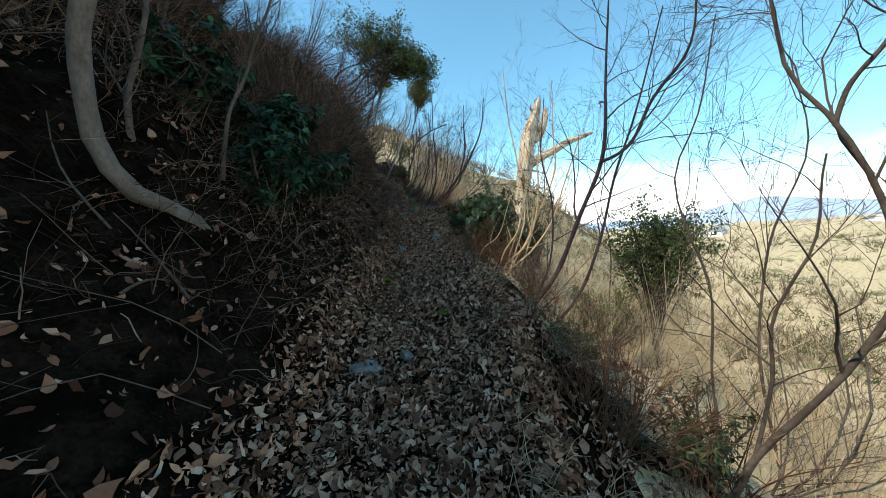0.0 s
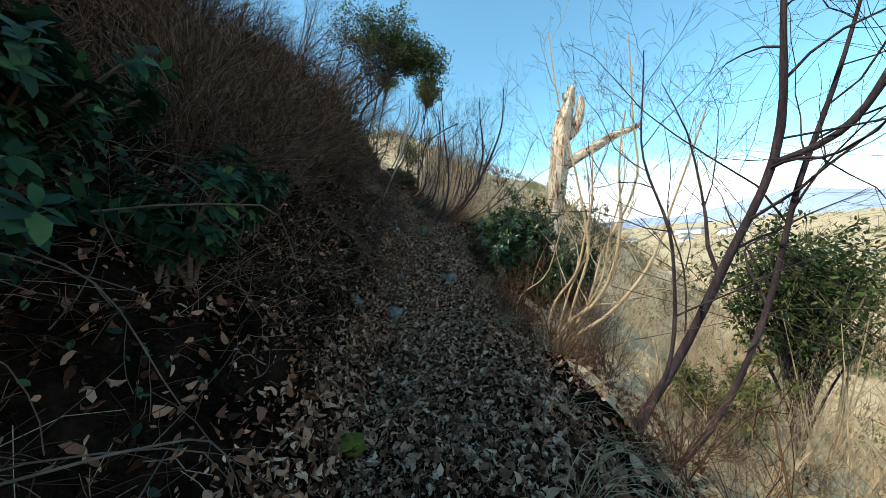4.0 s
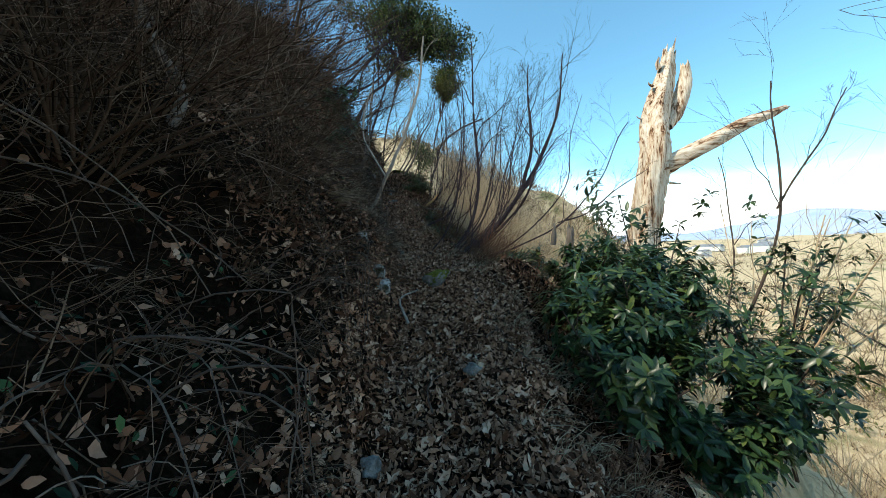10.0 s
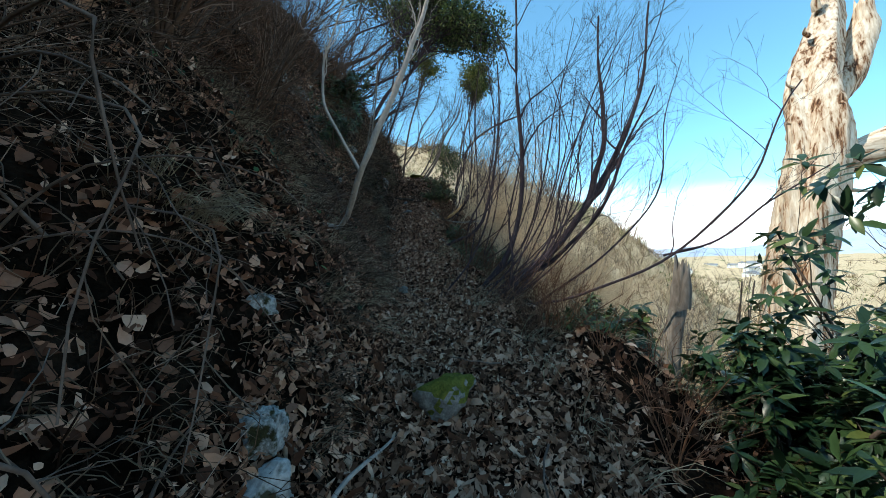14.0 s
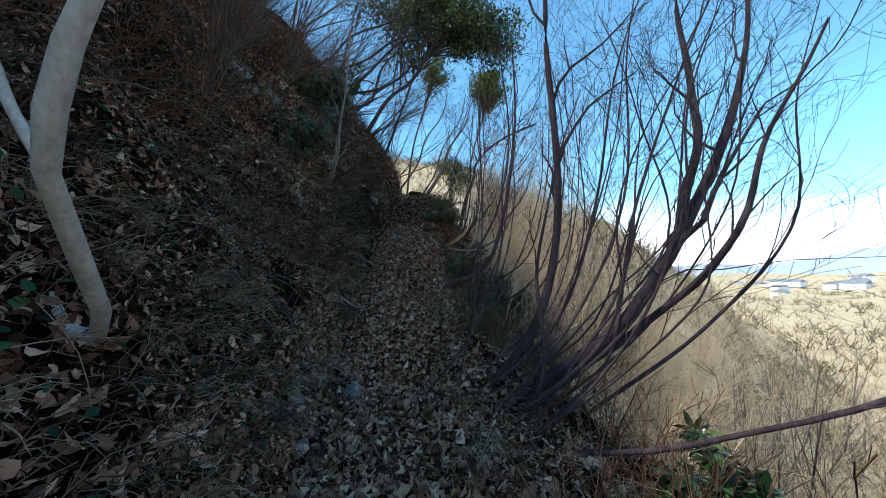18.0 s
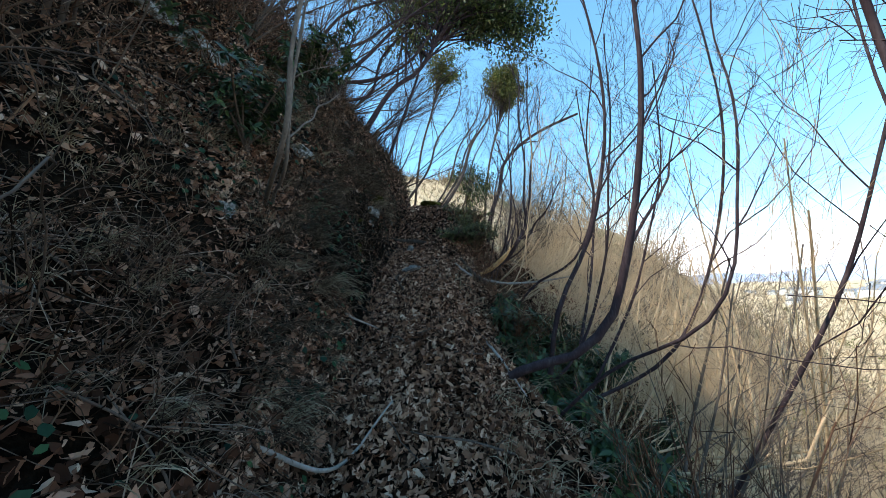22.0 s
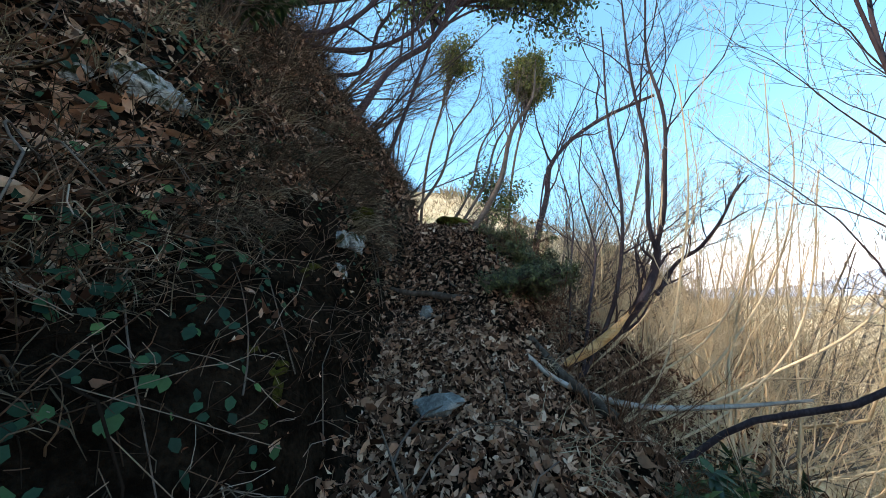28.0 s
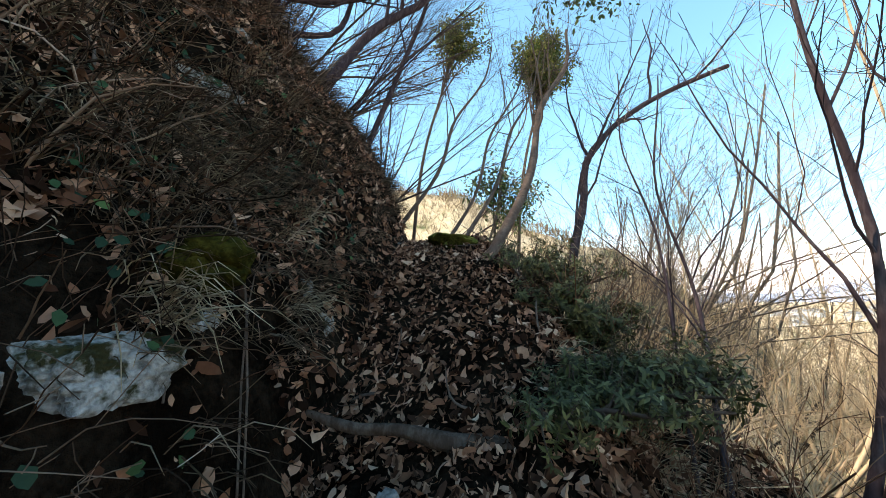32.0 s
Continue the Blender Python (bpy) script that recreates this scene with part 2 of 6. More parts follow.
M_STONE = noisy("grey_stone", [(0.3, (0.03, 0.028, 0.025)), (0.55, (0.10, 0.097, 0.09)), (0.8, (0.25, 0.245, 0.235))], 14.0, 0.85, 0.25, bump=0.9, dist=0.012)
M_MOSS = noisy("moss", [(0.3, (0.02, 0.024, 0.006)), (0.55, (0.07, 0.075, 0.014)), (0.8, (0.15, 0.15, 0.03))], 18.0, 1.0, 0.1, bump=1.0, dist=0.02)
# darker copy of the moss; shade on the wall is put into it
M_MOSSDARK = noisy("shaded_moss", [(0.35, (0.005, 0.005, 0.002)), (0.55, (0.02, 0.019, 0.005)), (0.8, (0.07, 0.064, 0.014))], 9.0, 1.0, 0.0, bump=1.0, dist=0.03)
M_VALLEY = noisy("dry_slope", [(0.36, (0.22, 0.15, 0.082)), (0.46, (0.40, 0.29, 0.165)), (0.56, (0.53, 0.40, 0.245)), (0.75, (0.64, 0.50, 0.33))], 0.6, 0.95, 0.1, bump=0.8, dist=0.4, fine=9.0, over=((0.17, 0.17, 0.075), 0.58, 0.05))
# pale blue base colour holds the haze of distance
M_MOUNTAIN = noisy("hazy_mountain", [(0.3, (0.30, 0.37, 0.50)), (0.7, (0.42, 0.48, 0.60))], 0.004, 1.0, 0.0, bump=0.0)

# ---------- terrain ----------
rng = np.random.default_rng(7)
LATTICE = rng.random((256, 256))


def vnoise(x, y, scale, seed=0):
    x, y = np.asarray(x, float) / scale + seed * 17.3, np.asarray(y, float) / scale + seed * 9.7
    i, j = np.floor(x).astype(int), np.floor(y).astype(int)
    u, v = x - i, y - j
    u, v = u * u * (3 - 2 * u), v * v * (3 - 2 * v)
    a, b = LATTICE[i % 256, j % 256], LATTICE[(i + 1) % 256, j % 256]
    c, d = LATTICE[i % 256, (j + 1) % 256], LATTICE[(i + 1) % 256, (j + 1) % 256]
    return (a * (1 - u) + b * u) * (1 - v) + (c * (1 - u) + d * u) * v - 0.5


TRAIL = [(-60, 1.0, -11.0), (-20, .8, -3.9), (-3, .45, -.45), (0, .3, .12), (3, .12, .70), (5.8, -.1, 1.10), (7.2, -.4, 1.42), (8.2, -.55, 1.74), (10, -.75, 2.32),
         (12.2, -1.6, 2.58), (14, -2.35, 3.2), (16.4, -3.2, 4.35), (17.9, -3.62, 4.93), (18.4, -3.75, 5.5), (19.2, -3.92, 6.05), (20, -4.1, 6.35), (21.5, -4.6, 6.5), (24, -5.6, 6.6), (40, -14, 6.0), (90, -60, -10), (200, -160, -35), (6000, -400, -45)]
TY = np.arange(-60, 60, 0.2)
ker = np.exp(-np.linspace(-2, 2, 7) ** 2)
ker /= ker.sum()


def smooth_line(col):
    v = np.interp(TY, [p[0] for p in TRAIL], [p[col] for p in TRAIL])
    return np.convolve(np.pad(v, 3, mode='edge'), ker, mode='valid')


TX, TZ = smooth_line(1), smooth_line(2)


def trail_x(y):
    return np.where(y > 59, np.interp(y, [p[0] for p in TRAIL], [p[1] for p in TRAIL]), np.interp(y, TY, TX))


def trail_z(y):
    return np.where(y > 59, np.interp(y, [p[0] for p in TRAIL], [p[2] for p in TRAIL]), np.interp(y, TY, TZ))


def height(x, y):
    x, y = np.asarray(x, float), np.asarray(y, float)
    d, g = x - trail_x(y), trail_z(y)
    left = np.clip(-d - 0.42, 0, None)
    steep = np.interp(y, [-5, 4, 9, 13, 16, 19, 22], [1.12, 1.12, 1.08, 1.14, 1.25, 1.3, 1.3])
    brk, sat = np.interp(y, [10, 16], [5.0, 3.6]), np.interp(y, [10, 16], [5.5, 2.6])
    run = np.where(left < brk, left, brk + sat * (1 - np.exp(-(left - brk).clip(0) / sat)))
    fade = np.clip((75 - y) / 40, 0, 1)
    cut = np.interp(y, [-5, 8, 14, 16, 18, 21, 24], [0.15, 0.2, 0.3, 0.6, 0.85, 0.95, 0.6])
    foot = np.interp(y, [14.5, 16, 17.6, 19], [0.3, 0.15, 0.15, 0.3])
    bank = (run * steep + cut * (1 - np.exp(-left / foot))) * fade
    bank = bank + 0.26 * np.exp(-((x + 2.05) / 0.5) ** 2 - ((y - 10.5) / 0.7) ** 2)   # a knoll at the foot of a sapling
    bank = bank + np.clip(left - 5.5, 0, 9) * np.interp(y, [-4.5, -2, 11.5, 14.5], [1.11, 1.0, 1.0, 0.0]) * fade   # unseen rise added above the first bank to throw shade on the path
    shelf = np.interp(y, [-2, 3.5, 5.5, 8, 9.5, 11, 13, 14.5], [0.75, 0.75, 0.6, 0.6, 0.8, 1.25, 1.25, 0.55])
    right = np.clip(d - shelf, 0, None)
    depth = np.clip(g + 42, 1, None)
    fall = np.interp(y, [12, 15.5], [0.78, 1.0])
    drop = depth * (1 - np.exp(-fall * right / depth)) * (1 - np.exp(-right / 0.5) * np.interp(y, [12, 15.5], [0.4, 0.25]))
    near = np.clip((np.abs(d) - 0.3) / 1.2, 0, 1)
    rough = vnoise(x, y, 0.35, 1) * (0.06 + 0.17 * near) + vnoise(x, y, 0.16, 7) * 0.05 + vnoise(x, y, 1.1, 2) * (0.05 + 0.6 * near) + vnoise(x, y, .6, 9) * .22 * near + vnoise(x, y, 3.5, 3) * 0.7 * near
    rough = rough + vnoise(x, y, 14, 4) * 2.2 * np.clip(np.abs(d) / 12 - 0.4, 0, 1) + vnoise(x, y, 60, 5) * 7 * np.clip(right / 40 - 0.3, 0, 1)
    far = np.hypot(x, y)
    main = g + bank - drop + rough + np.clip((far - 110) / 450, 0, 1) * np.clip(right / 60 - 1, 0, 1) * (26 + 60 * vnoise(x, y, 210, 12) + 16 * vnoise(x, y, 70, 13))
    main = main - 0.55 * np.exp(-((x + 2.79) ** 2 + (y - 12.62) ** 2) / 0.15 ** 2)   # a burrow in the bank
    crest = np.interp(x, [-500, -120, -26, 8, 40, 62, 90, 150], [80, 66, 53, 37, 22, 8, -12, -60])
    spur = crest - np.abs(y - 155 - 0.25 * x) * np.where(y < 155 + 0.25 * x, 0.62, 0.5) + vnoise(x, y, 25, 6) * 7 + vnoise(x, y, 9, 8) * 2.5
    return np.maximum(main, np.maximum(spur, -70))


def fast_mesh(name, V, F, material, smooth=True):
    """A mesh from arrays of corners and of faces with equally many corners."""
    V, F = np.ascontiguousarray(V, dtype=np.float32).reshape(-1, 3), np.ascontiguousarray(F, dtype=np.int32)
    me = bpy.data.meshes.new(name)
    me.vertices.add(len(V))
    me.vertices.foreach_set("co", V.ravel())
    me.loops.add(F.size)
    me.loops.foreach_set("vertex_index", F.ravel())
    me.polygons.add(len(F))
    me.polygons.foreach_set("loop_start", np.arange(len(F), dtype=np.int32) * F.shape[1])
    me.update(calc_edges=True)
    me.polygons.foreach_set("use_smooth", np.full(len(F), smooth))
    me.materials.append(material)
    return me


def thing(name, x, y, z, label, category, group="", kind=""):
    ob = new(name)
    ob.empty_display_size = 0.1
    ob.location = (x, y, z)
    return tagged(ob, label, category, group, kind)


def part_mesh(name, me, parent, label=""):
    """A mesh in world coordinates, hung under a thing that stands still."""
    ob = new(name, me)
    ob.parent = parent
    m = Matrix.Translation(parent.location)
    if parent.parent:
        m = Matrix.Translation(parent.parent.location) @ m
    ob.matrix_parent_inverse = m.inverted()
    return tagged(ob, label)


def grown_axis(lo, hi, step, far_lo, far_hi):
    a = [lo]
    s = step
    while a[-1] > far_lo:
        s *= 1.16
        a.append(a[-1] - s)
    b = [hi]
    s = step
    while b[-1] < far_hi:
        s *= 1.16
        b.append(b[-1] + s)
    return np.array(a[::-1] + list(np.arange(lo + step, hi - step / 2, step)) + b)


def grid_faces(nx, ny):
    i = np.arange(nx * ny).reshape(ny, nx)
    return np.stack([i[:-1, :-1], i[:-1, 1:], i[1:, 1:], i[1:, :-1]], -1).reshape(-1, 4)


gx, gy = grown_axis(-9, 6, 0.08, -900, 4500), grown_axis(-2, 24, 0.08, -500, 5000)
GX, GY = np.meshgrid(gx, gy)
GZ = height(GX, GY)
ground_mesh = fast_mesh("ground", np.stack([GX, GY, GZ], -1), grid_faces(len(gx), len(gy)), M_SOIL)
ground_mesh.materials.append(M_VALLEY)
cxm = (GX[:-1, :-1] + GX[1:, 1:]) / 2
cym = (GY[:-1, :-1] + GY[1:, 1:]) / 2
dm = cxm - trail_x(cym)
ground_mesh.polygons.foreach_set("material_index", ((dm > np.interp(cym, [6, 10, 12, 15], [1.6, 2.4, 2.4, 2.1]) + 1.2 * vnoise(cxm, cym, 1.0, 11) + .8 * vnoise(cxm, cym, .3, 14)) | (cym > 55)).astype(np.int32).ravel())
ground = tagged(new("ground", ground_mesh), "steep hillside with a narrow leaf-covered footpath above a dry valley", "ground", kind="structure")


def on(x, y, lift=0.0):
    return float(height(np.array([x]), np.array([y]))[0]) + lift


def normals(x, y, e=0.05):
    dx = (height(x + e, y) - height(x - e, y)) / (2 * e)
    dy = (height(x, y + e) - height(x, y - e)) / (2 * e)
    n = np.stack([-dx, -dy, np.ones_like(dx)], -1)
    return n / np.linalg.norm(n, axis=-1, keepdims=True)


# ---------- tubes and growth ----------
def unit(v):
    return v / np.maximum(np.linalg.norm(v, axis=-1, keepdims=True), 1e-9)


def tubes(P, R, sides=5):
    """Tapered tubes along N lines of K points each; R are the radii."""
    N, K, _ = P.shape
    T = unit(np.gradient(P, axis=1))
    ref = np.where(np.abs(T[..., 2:3]) > 0.9, np.array([1.0, 0, 0]), np.array([0, 0, 1.0]))
    ref = np.broadcast_to(ref[:, :1], T.shape)
    A = unit(np.cross(T, ref))
    B = np.cross(T, A)
    ang = np.arange(sides) * 2 * np.pi / sides
    ring = A[:, :, None, :] * np.cos(ang)[:, None] + B[:, :, None, :] * np.sin(ang)[:, None]
    V = P[:, :, None, :] + ring * R[:, :, None, None]
    idx = np.arange(N * K * sides).reshape(N, K, sides)
    nxt = np.roll(idx, -1, axis=2)
    F = np.stack([idx[:, :-1], nxt[:, :-1], nxt[:, 1:], idx[:, 1:]], -1).reshape(-1, 4)
    return V.reshape(-1, 3), F


def spline(points, k=14):
    """A smooth line of k points through the given ones."""
    p = np.array(points, float)
    s = np.r_[0, np.cumsum(np.linalg.norm(np.diff(p, axis=0), axis=1))]
    t = np.linspace(0, s[-1], k)
    m = np.gradient(p, s, axis=0) if len(p) > 2 else np.repeat(((p[1] - p[0]) / s[-1])[None], 2, 0)
    i = np.clip(np.searchsorted(s, t, side='right') - 1, 0, len(p) - 2)
    h = (s[i + 1] - s[i])[:, None]
    u = ((t - s[i]) / h[:, 0])[:, None]
    return ((2 * u**3 - 3 * u**2 + 1) * p[i] + (u**3 - 2 * u**2 + u) * h * m[i] + (-2 * u**3 + 3 * u**2) * p[i + 1] + (u**3 - u**2) * h * m[i + 1])


def grow(P, R, n, ratio, spread, r, k=6, lift=0.15, start=0.25, wob=0.12, thin=0.5, keep=1.0, floor=0.0012):
    """Side shoots: n on each of the lines P, ratio times as long, turned off by about spread (radians)."""
    N, K, _ = P.shape
    length = np.linalg.norm(np.diff(P, axis=1), axis=2).sum(1)
    t = (start + (0.98 - start) * (np.arange(n)[None] + r.random((N, n))) / n) * (K - 1)
    i = np.clip(t.astype(int), 0, K - 2)
    f = (t - i)[..., None]
    rows = np.arange(N)[:, None]
    base = P[rows, i] * (1 - f) + P[rows, i + 1] * f
    tang = unit(P[rows, i + 1] - P[rows, i])
    rad = R[rows, i] * (1 - f[..., 0]) + R[rows, i + 1] * f[..., 0]
    side = unit(np.cross(tang, unit(r.normal(size=(N, n, 3)))))
    a = spread * (0.6 + 0.8 * r.random((N, n, 1)))
    dirs = unit(tang * np.cos(a) + side * np.sin(a) + np.array([0, 0, lift]))
    ln = length[:, None] * ratio * (0.55 + 0.9 * r.random((N, n))) * (1.15 - 0.6 * t / (K - 1))
    pts = [base]
    d = dirs
    for s in range(k - 1):
        d = unit(d + r.normal(size=d.shape) * wob + np.array([0, 0, lift * 0.35]))
        pts.append(pts[-1] + d * (ln / (k - 1))[..., None])
    C = np.stack(pts, 2).reshape(N * n, k, 3)
    rr = (rad * (0.32 + 0.28 * r.random((N, n)))).reshape(-1, 1) * np.linspace(1, thin * 0.4, k)[None]
    if keep < 1:
        sel = r.random(len(C)) < keep
        C, rr = C[sel], rr[sel]
    return C, np.maximum(rr, floor)


def leaf_mesh(pos, along, up, size, width=0.45, fold=0.25, curl=0.2):
    """Leaves of eight corners each: a pointed oval, folded along its rib and curled at the tip. size: (N,)."""
    N = len(pos)
    a = unit(along)
    s = unit(np.cross(a, up))
    u = np.cross(s, a)
    L = size[:, None]
    fold = np.broadcast_to(np.asarray(fold, float).reshape(-1, 1), (N, 1))
    curl = np.broadcast_to(np.asarray(curl, float).reshape(-1, 1), (N, 1))
    w = np.broadcast_to(np.asarray(width, float).reshape(-1, 1), (N, 1)) * L / 2
    def at(t, side, c):
        return pos + a * L * t + s * w * side + u * (np.abs(side) * w * fold + L * curl * c)
    V = np.stack([at(0, 0, 0), at(.35, .95, .1), at(.35, 0, .12), at(.35, -.95, .1), at(.72, .75, .45), at(.72, 0, .45), at(.72, -.75, .45), at(1, 0, 1)], 1)
    f = np.array([(0, 2, 1), (0, 3, 2), (1, 2, 5), (1, 5, 4), (3, 5, 2), (3, 6, 5), (4, 5, 7), (5, 6, 7)])
    F = (np.arange(N)[:, None, None] * 8 + f[None]).reshape(-1, 3)
    return V.reshape(-1, 3), F


def litter_leaf(pos, along, up, size, width, fold, curl):
    """Fallen leaves of eight corners each: a pointed oval, twisted and curled lengthways."""
    N = len(pos)
    a = unit(along)
    s = unit(np.cross(a, up))
    u = np.cross(s, a)
    L, w = size[:, None], (np.asarray(width) * size / 2)[:, None]
    fold, curl = np.asarray(fold)[:, None], np.asarray(curl)[:, None]
    def at(t, side, c):
        return pos + a * L * t + s * w * side + u * (side * w * fold + L * curl * c)
    V = np.stack([at(0, 0, .5), at(.2, .7, .12), at(.5, 1., .0), at(.8, .62, .3), at(1, 0, 1), at(.76, -.66, .35), at(.46, -.95, .0), at(.17, -.6, .15)], 1)
    V = V + np.random.default_rng(N).normal(size=V.shape) * (L * 0.04)[:, None]
    f = np.array([(0, 7, 1), (1, 7, 6), (1, 6, 2), (2, 6, 5), (2, 5, 3), (3, 5, 4)])
    return V.reshape(-1, 3), (np.arange(N)[:, None, None] * 8 + f[None]).reshape(-1, 3)

# ---------- leaf litter on the path and the bank ----------
def scatter_litter(name, n, lo, hi, y0, y1, size, label, seed, power=1.0, material=None, patch=None):
    r = np.random.default_rng(seed)
    y = y0 + (y1 - y0) * r.random(n)
    d = lo + (hi - lo) * r.random(n) ** power
    if lo < 0:   # hardly a leaf holds on the mossy wall
        wall = (y > 15.0) & (y < 17.5) & (d < -.44) & (d > np.interp(y, [15, 16.6, 17.5], [-1.05, -.95, -.75])) & (r.random(n) < (np.where(y < 16.9, .97, .85) if size < .052 else 1))
        wall |= (y < 8) & (d < -.65) & (r.random(n) < .62)   # thinned on the first banks, so black soil darkens them as shade would
        wall |= (y > 17.3) & (d < -.45) & (d > -1.8) & (r.random(n) < .55)   # rock shows through on the last bank
        y, d = y[~wall], d[~wall]
        n = len(y)
    x = trail_x(y) + d
    clear = np.hypot(x + 2.79, y - 12.62) > .17   # none in the burrow
    x, y, d = x[clear], y[clear], d[clear]
    n = len(y)
    if patch is not None:   # leaves lie in drifts
        # fewer leaves before y 11, to darken the near bank like shade
        keep = vnoise(x, y, .5, seed) + .6 * vnoise(x, y, .17, seed + 3) > patch + .26 * (y < 11) + .3 * (r.random(n) - .5)
        x, y, d = x[keep], y[keep], d[keep]
        n = len(y)
    nr = normals(x, y)
    t = unit(np.cross(nr, unit(r.normal(size=(n, 3)))))
    up = unit(nr + r.normal(size=(n, 3)) * 0.5)
    along = unit(t + nr * (r.random((n, 1)) - 0.35) * 0.6)
    s = size * (0.4 + 1.25 * r.random(n) ** 1.6)
    z = height(x, y) + 0.004 + 0.018 * r.random(n) + 0.07 * (1 - nr[:, 2]) * r.random(n)
    V, F = litter_leaf(np.stack([x, y, z], -1), along, up, s, 0.2 + 0.3 * r.random(n), 1.0 * r.normal(size=n), -0.4 + 1.15 * r.random(n))
    ob = tagged(new(name, fast_mesh(name, V, F, material or M_LITTER)), label, "fallen leaves", kind="stuff")
    return ob


scatter_litter("path_leaf_litter", 92000, -0.75, 1.0, -1.2, 14.4, 0.046, "dry grey-brown fallen leaves covering the footpath", 11)
scatter_litter("path_leaf_litter", 20000, -0.75, 1.0, 14.2, 20, 0.044, "brown fallen leaves trodden into the climbing footpath, darkened for shade", 24, 1.0, M_LITTER_SHADE)
scatter_litter("path_leaf_litter", 12500, -0.6, 1.0, 14.2, 17.3, 0.046, "dry brown fallen leaves on the climbing footpath", 25)
scatter_litter("path_leaf_litter", 7000, -.6, 0.95, -1.2, 20, 0.062, "larger dry fallen leaves lying loose on the footpath", 14)
# extra leaves lighten the path where sun flecks would fall
scatter_litter("path_leaf_litter", 3600, -.55, .7, 9.3, 12.9, 0.066, "large dry leaves lying loose, added to brighten the sun-flecked footpath", 26)
scatter_litter("bank_leaf_litter", 34000, -0.7, -5.0, -1.0, 22, 0.05, "brown fallen leaves lying on the steep bank, darkened for shade", 12, 1.4, M_LITTER_SHADE)
scatter_litter("drifted_bank_leaves", 56000, -0.6, -4.0, -1.0, 22, 0.048, "dry brown fallen leaves drifted in patches on the bank", 19, 1.2, M_LITTER_SHADE, patch=.05)
scatter_litter("bank_foot_litter", 20000, -0.36, -1.5, 3, 21, 0.05, "fallen leaves caught on the steep foot of the bank, darkened for shade", 15, 1.0, M_LITTER_SHADE)
scatter_litter("loose_bank_leaves", 3200, -0.6, -3.2, 9, 21, 0.054, "pale dry leaves lying loose on the bank", 16, 1.3, M_LITTER)
scatter_litter("bank_foot_litter", 9000, -.36, -.8, 11, 21, 0.055, "fallen leaves drifted against the foot of the bank, darkened for shade", 17, 1.0, M_LITTER_SHADE)
scatter_litter("upper_bank_litter", 22000, -1.7, -5.0, 8, 23, 0.062, "dry brown fallen leaves caught on the upper bank", 18, 1.0, M_LITTER, patch=-.1)
scatter_litter("upper_bank_litter", 16000, -.9, -3.0, 14.0, 20, 0.066, "dry brown fallen leaves lying on a shelf of the bank", 20, 1.0, M_LITTER, patch=-.12)
scatter_litter("slope_leaf_litter", 20000, .8, 4.2, 11, 23, 0.06, "dry leaves strewn over the slope below the path", 22, 1.2)
# added leaves, paler than the soil, in place of sunlight on the slope
scatter_litter("slope_leaf_litter", 12000, .9, 3.6, 17, 24, 0.06, "dry tan leaves added to lighten the slope below the crest", 23, 1.0)
scatter_litter("edge_leaf_litter", 20000, 0.8, 2.8, -1.0, 19, 0.06, "dry leaves on the edge of the drop", 13, 1.3)

# ---------- trees ----------
def bark_part(name, lines, radii, k, sides, material, parent, label="", knots=0.0, seed=0, sway=0.0):
    P = np.stack([spline(p, k) for p in lines])
    if sway:   # stems grow in slow bends, steady at the foot
        g = np.random.default_rng(seed + len(lines[0]) + int(abs(lines[0][-1][0]) * 100))
        s = np.linspace(0, 1, k)[None, :, None]
        ph, am = g.random((len(lines), 1, 3)) * 6.28, g.normal(size=(len(lines), 1, 3)) * np.array([1, 1, .2])
        P = P + sway * s ** .5 * (am * np.sin(9 * s + ph) + .5 * am[..., ::-1] * np.sin(19 * s + 2 * ph))
    R = np.stack([np.interp(np.linspace(0, 1, k), np.linspace(0, 1, len(q)), q) for q in radii])
    if knots:
        r = np.random.default_rng(seed)
        R = R * (1 + knots * r.normal(size=R.shape))
    part_mesh(name, fast_mesh(name, *tubes(P, R, sides), material), parent, label)
    return P, R


def stemmed_tree(name, stems, material, label, category="tree", seed=1, limbs=8, twigs=6, ratio=0.46, lift=0.2, group="", spread=0.7, fine=4, twig_mat=None, start=0.3):
    """A bare tree or shrub: stems given as lists of (points, foot radius, tip radius); limbs, twigs and finest twigs grow on them."""
    r = np.random.default_rng(seed)
    foot = stems[0][0][0]
    ob = thing(name, *foot, label, category, group)
    for pts, r0, r1 in stems:
        P, R = bark_part("stem", [pts], [[r0, (r0 + r1) * 0.55, r1]], 22, 8, material, ob, knots=0.05, seed=seed, sway=0.028)
        L1, R1 = grow(P, R, limbs, ratio, spread, r, 8, lift, start, 0.16)
        for i in range(len(L1)):
            part_mesh("limb", fast_mesh("limb", *tubes(L1[i:i + 1], R1[i:i + 1], 5), material), ob)
        L2, R2 = grow(L1, R1, twigs, 0.5, 0.65, r, 6, lift * 0.7, 0.2, 0.16)
        V2, F2 = tubes(L2, R2, 4)
        if fine:
            L3, R3 = grow(L2, R2, fine, 0.5, 0.6, r, 4, lift * 0.5, 0.2, 0.15)
            V3, F3 = tubes(L3, R3, 3)
            me = fast_mesh("twig_spray", np.concatenate([V2, V3]), np.concatenate([F2, F3 + len(V2)]), twig_mat or material)
        else:
            me = fast_mesh("twig_spray", V2, F2, twig_mat or material)
        tagged(part_mesh("twig_spray", me, ob), kind="stuff")
    return ob


# the broken dead tree above the drop
SNAG = thing("dead_tree", 2.9, 13.0, on(2.9, 13.0) - 0.2, "tall dead tree trunk, bark gone, broken top, sunlit pale wood", "dead tree")


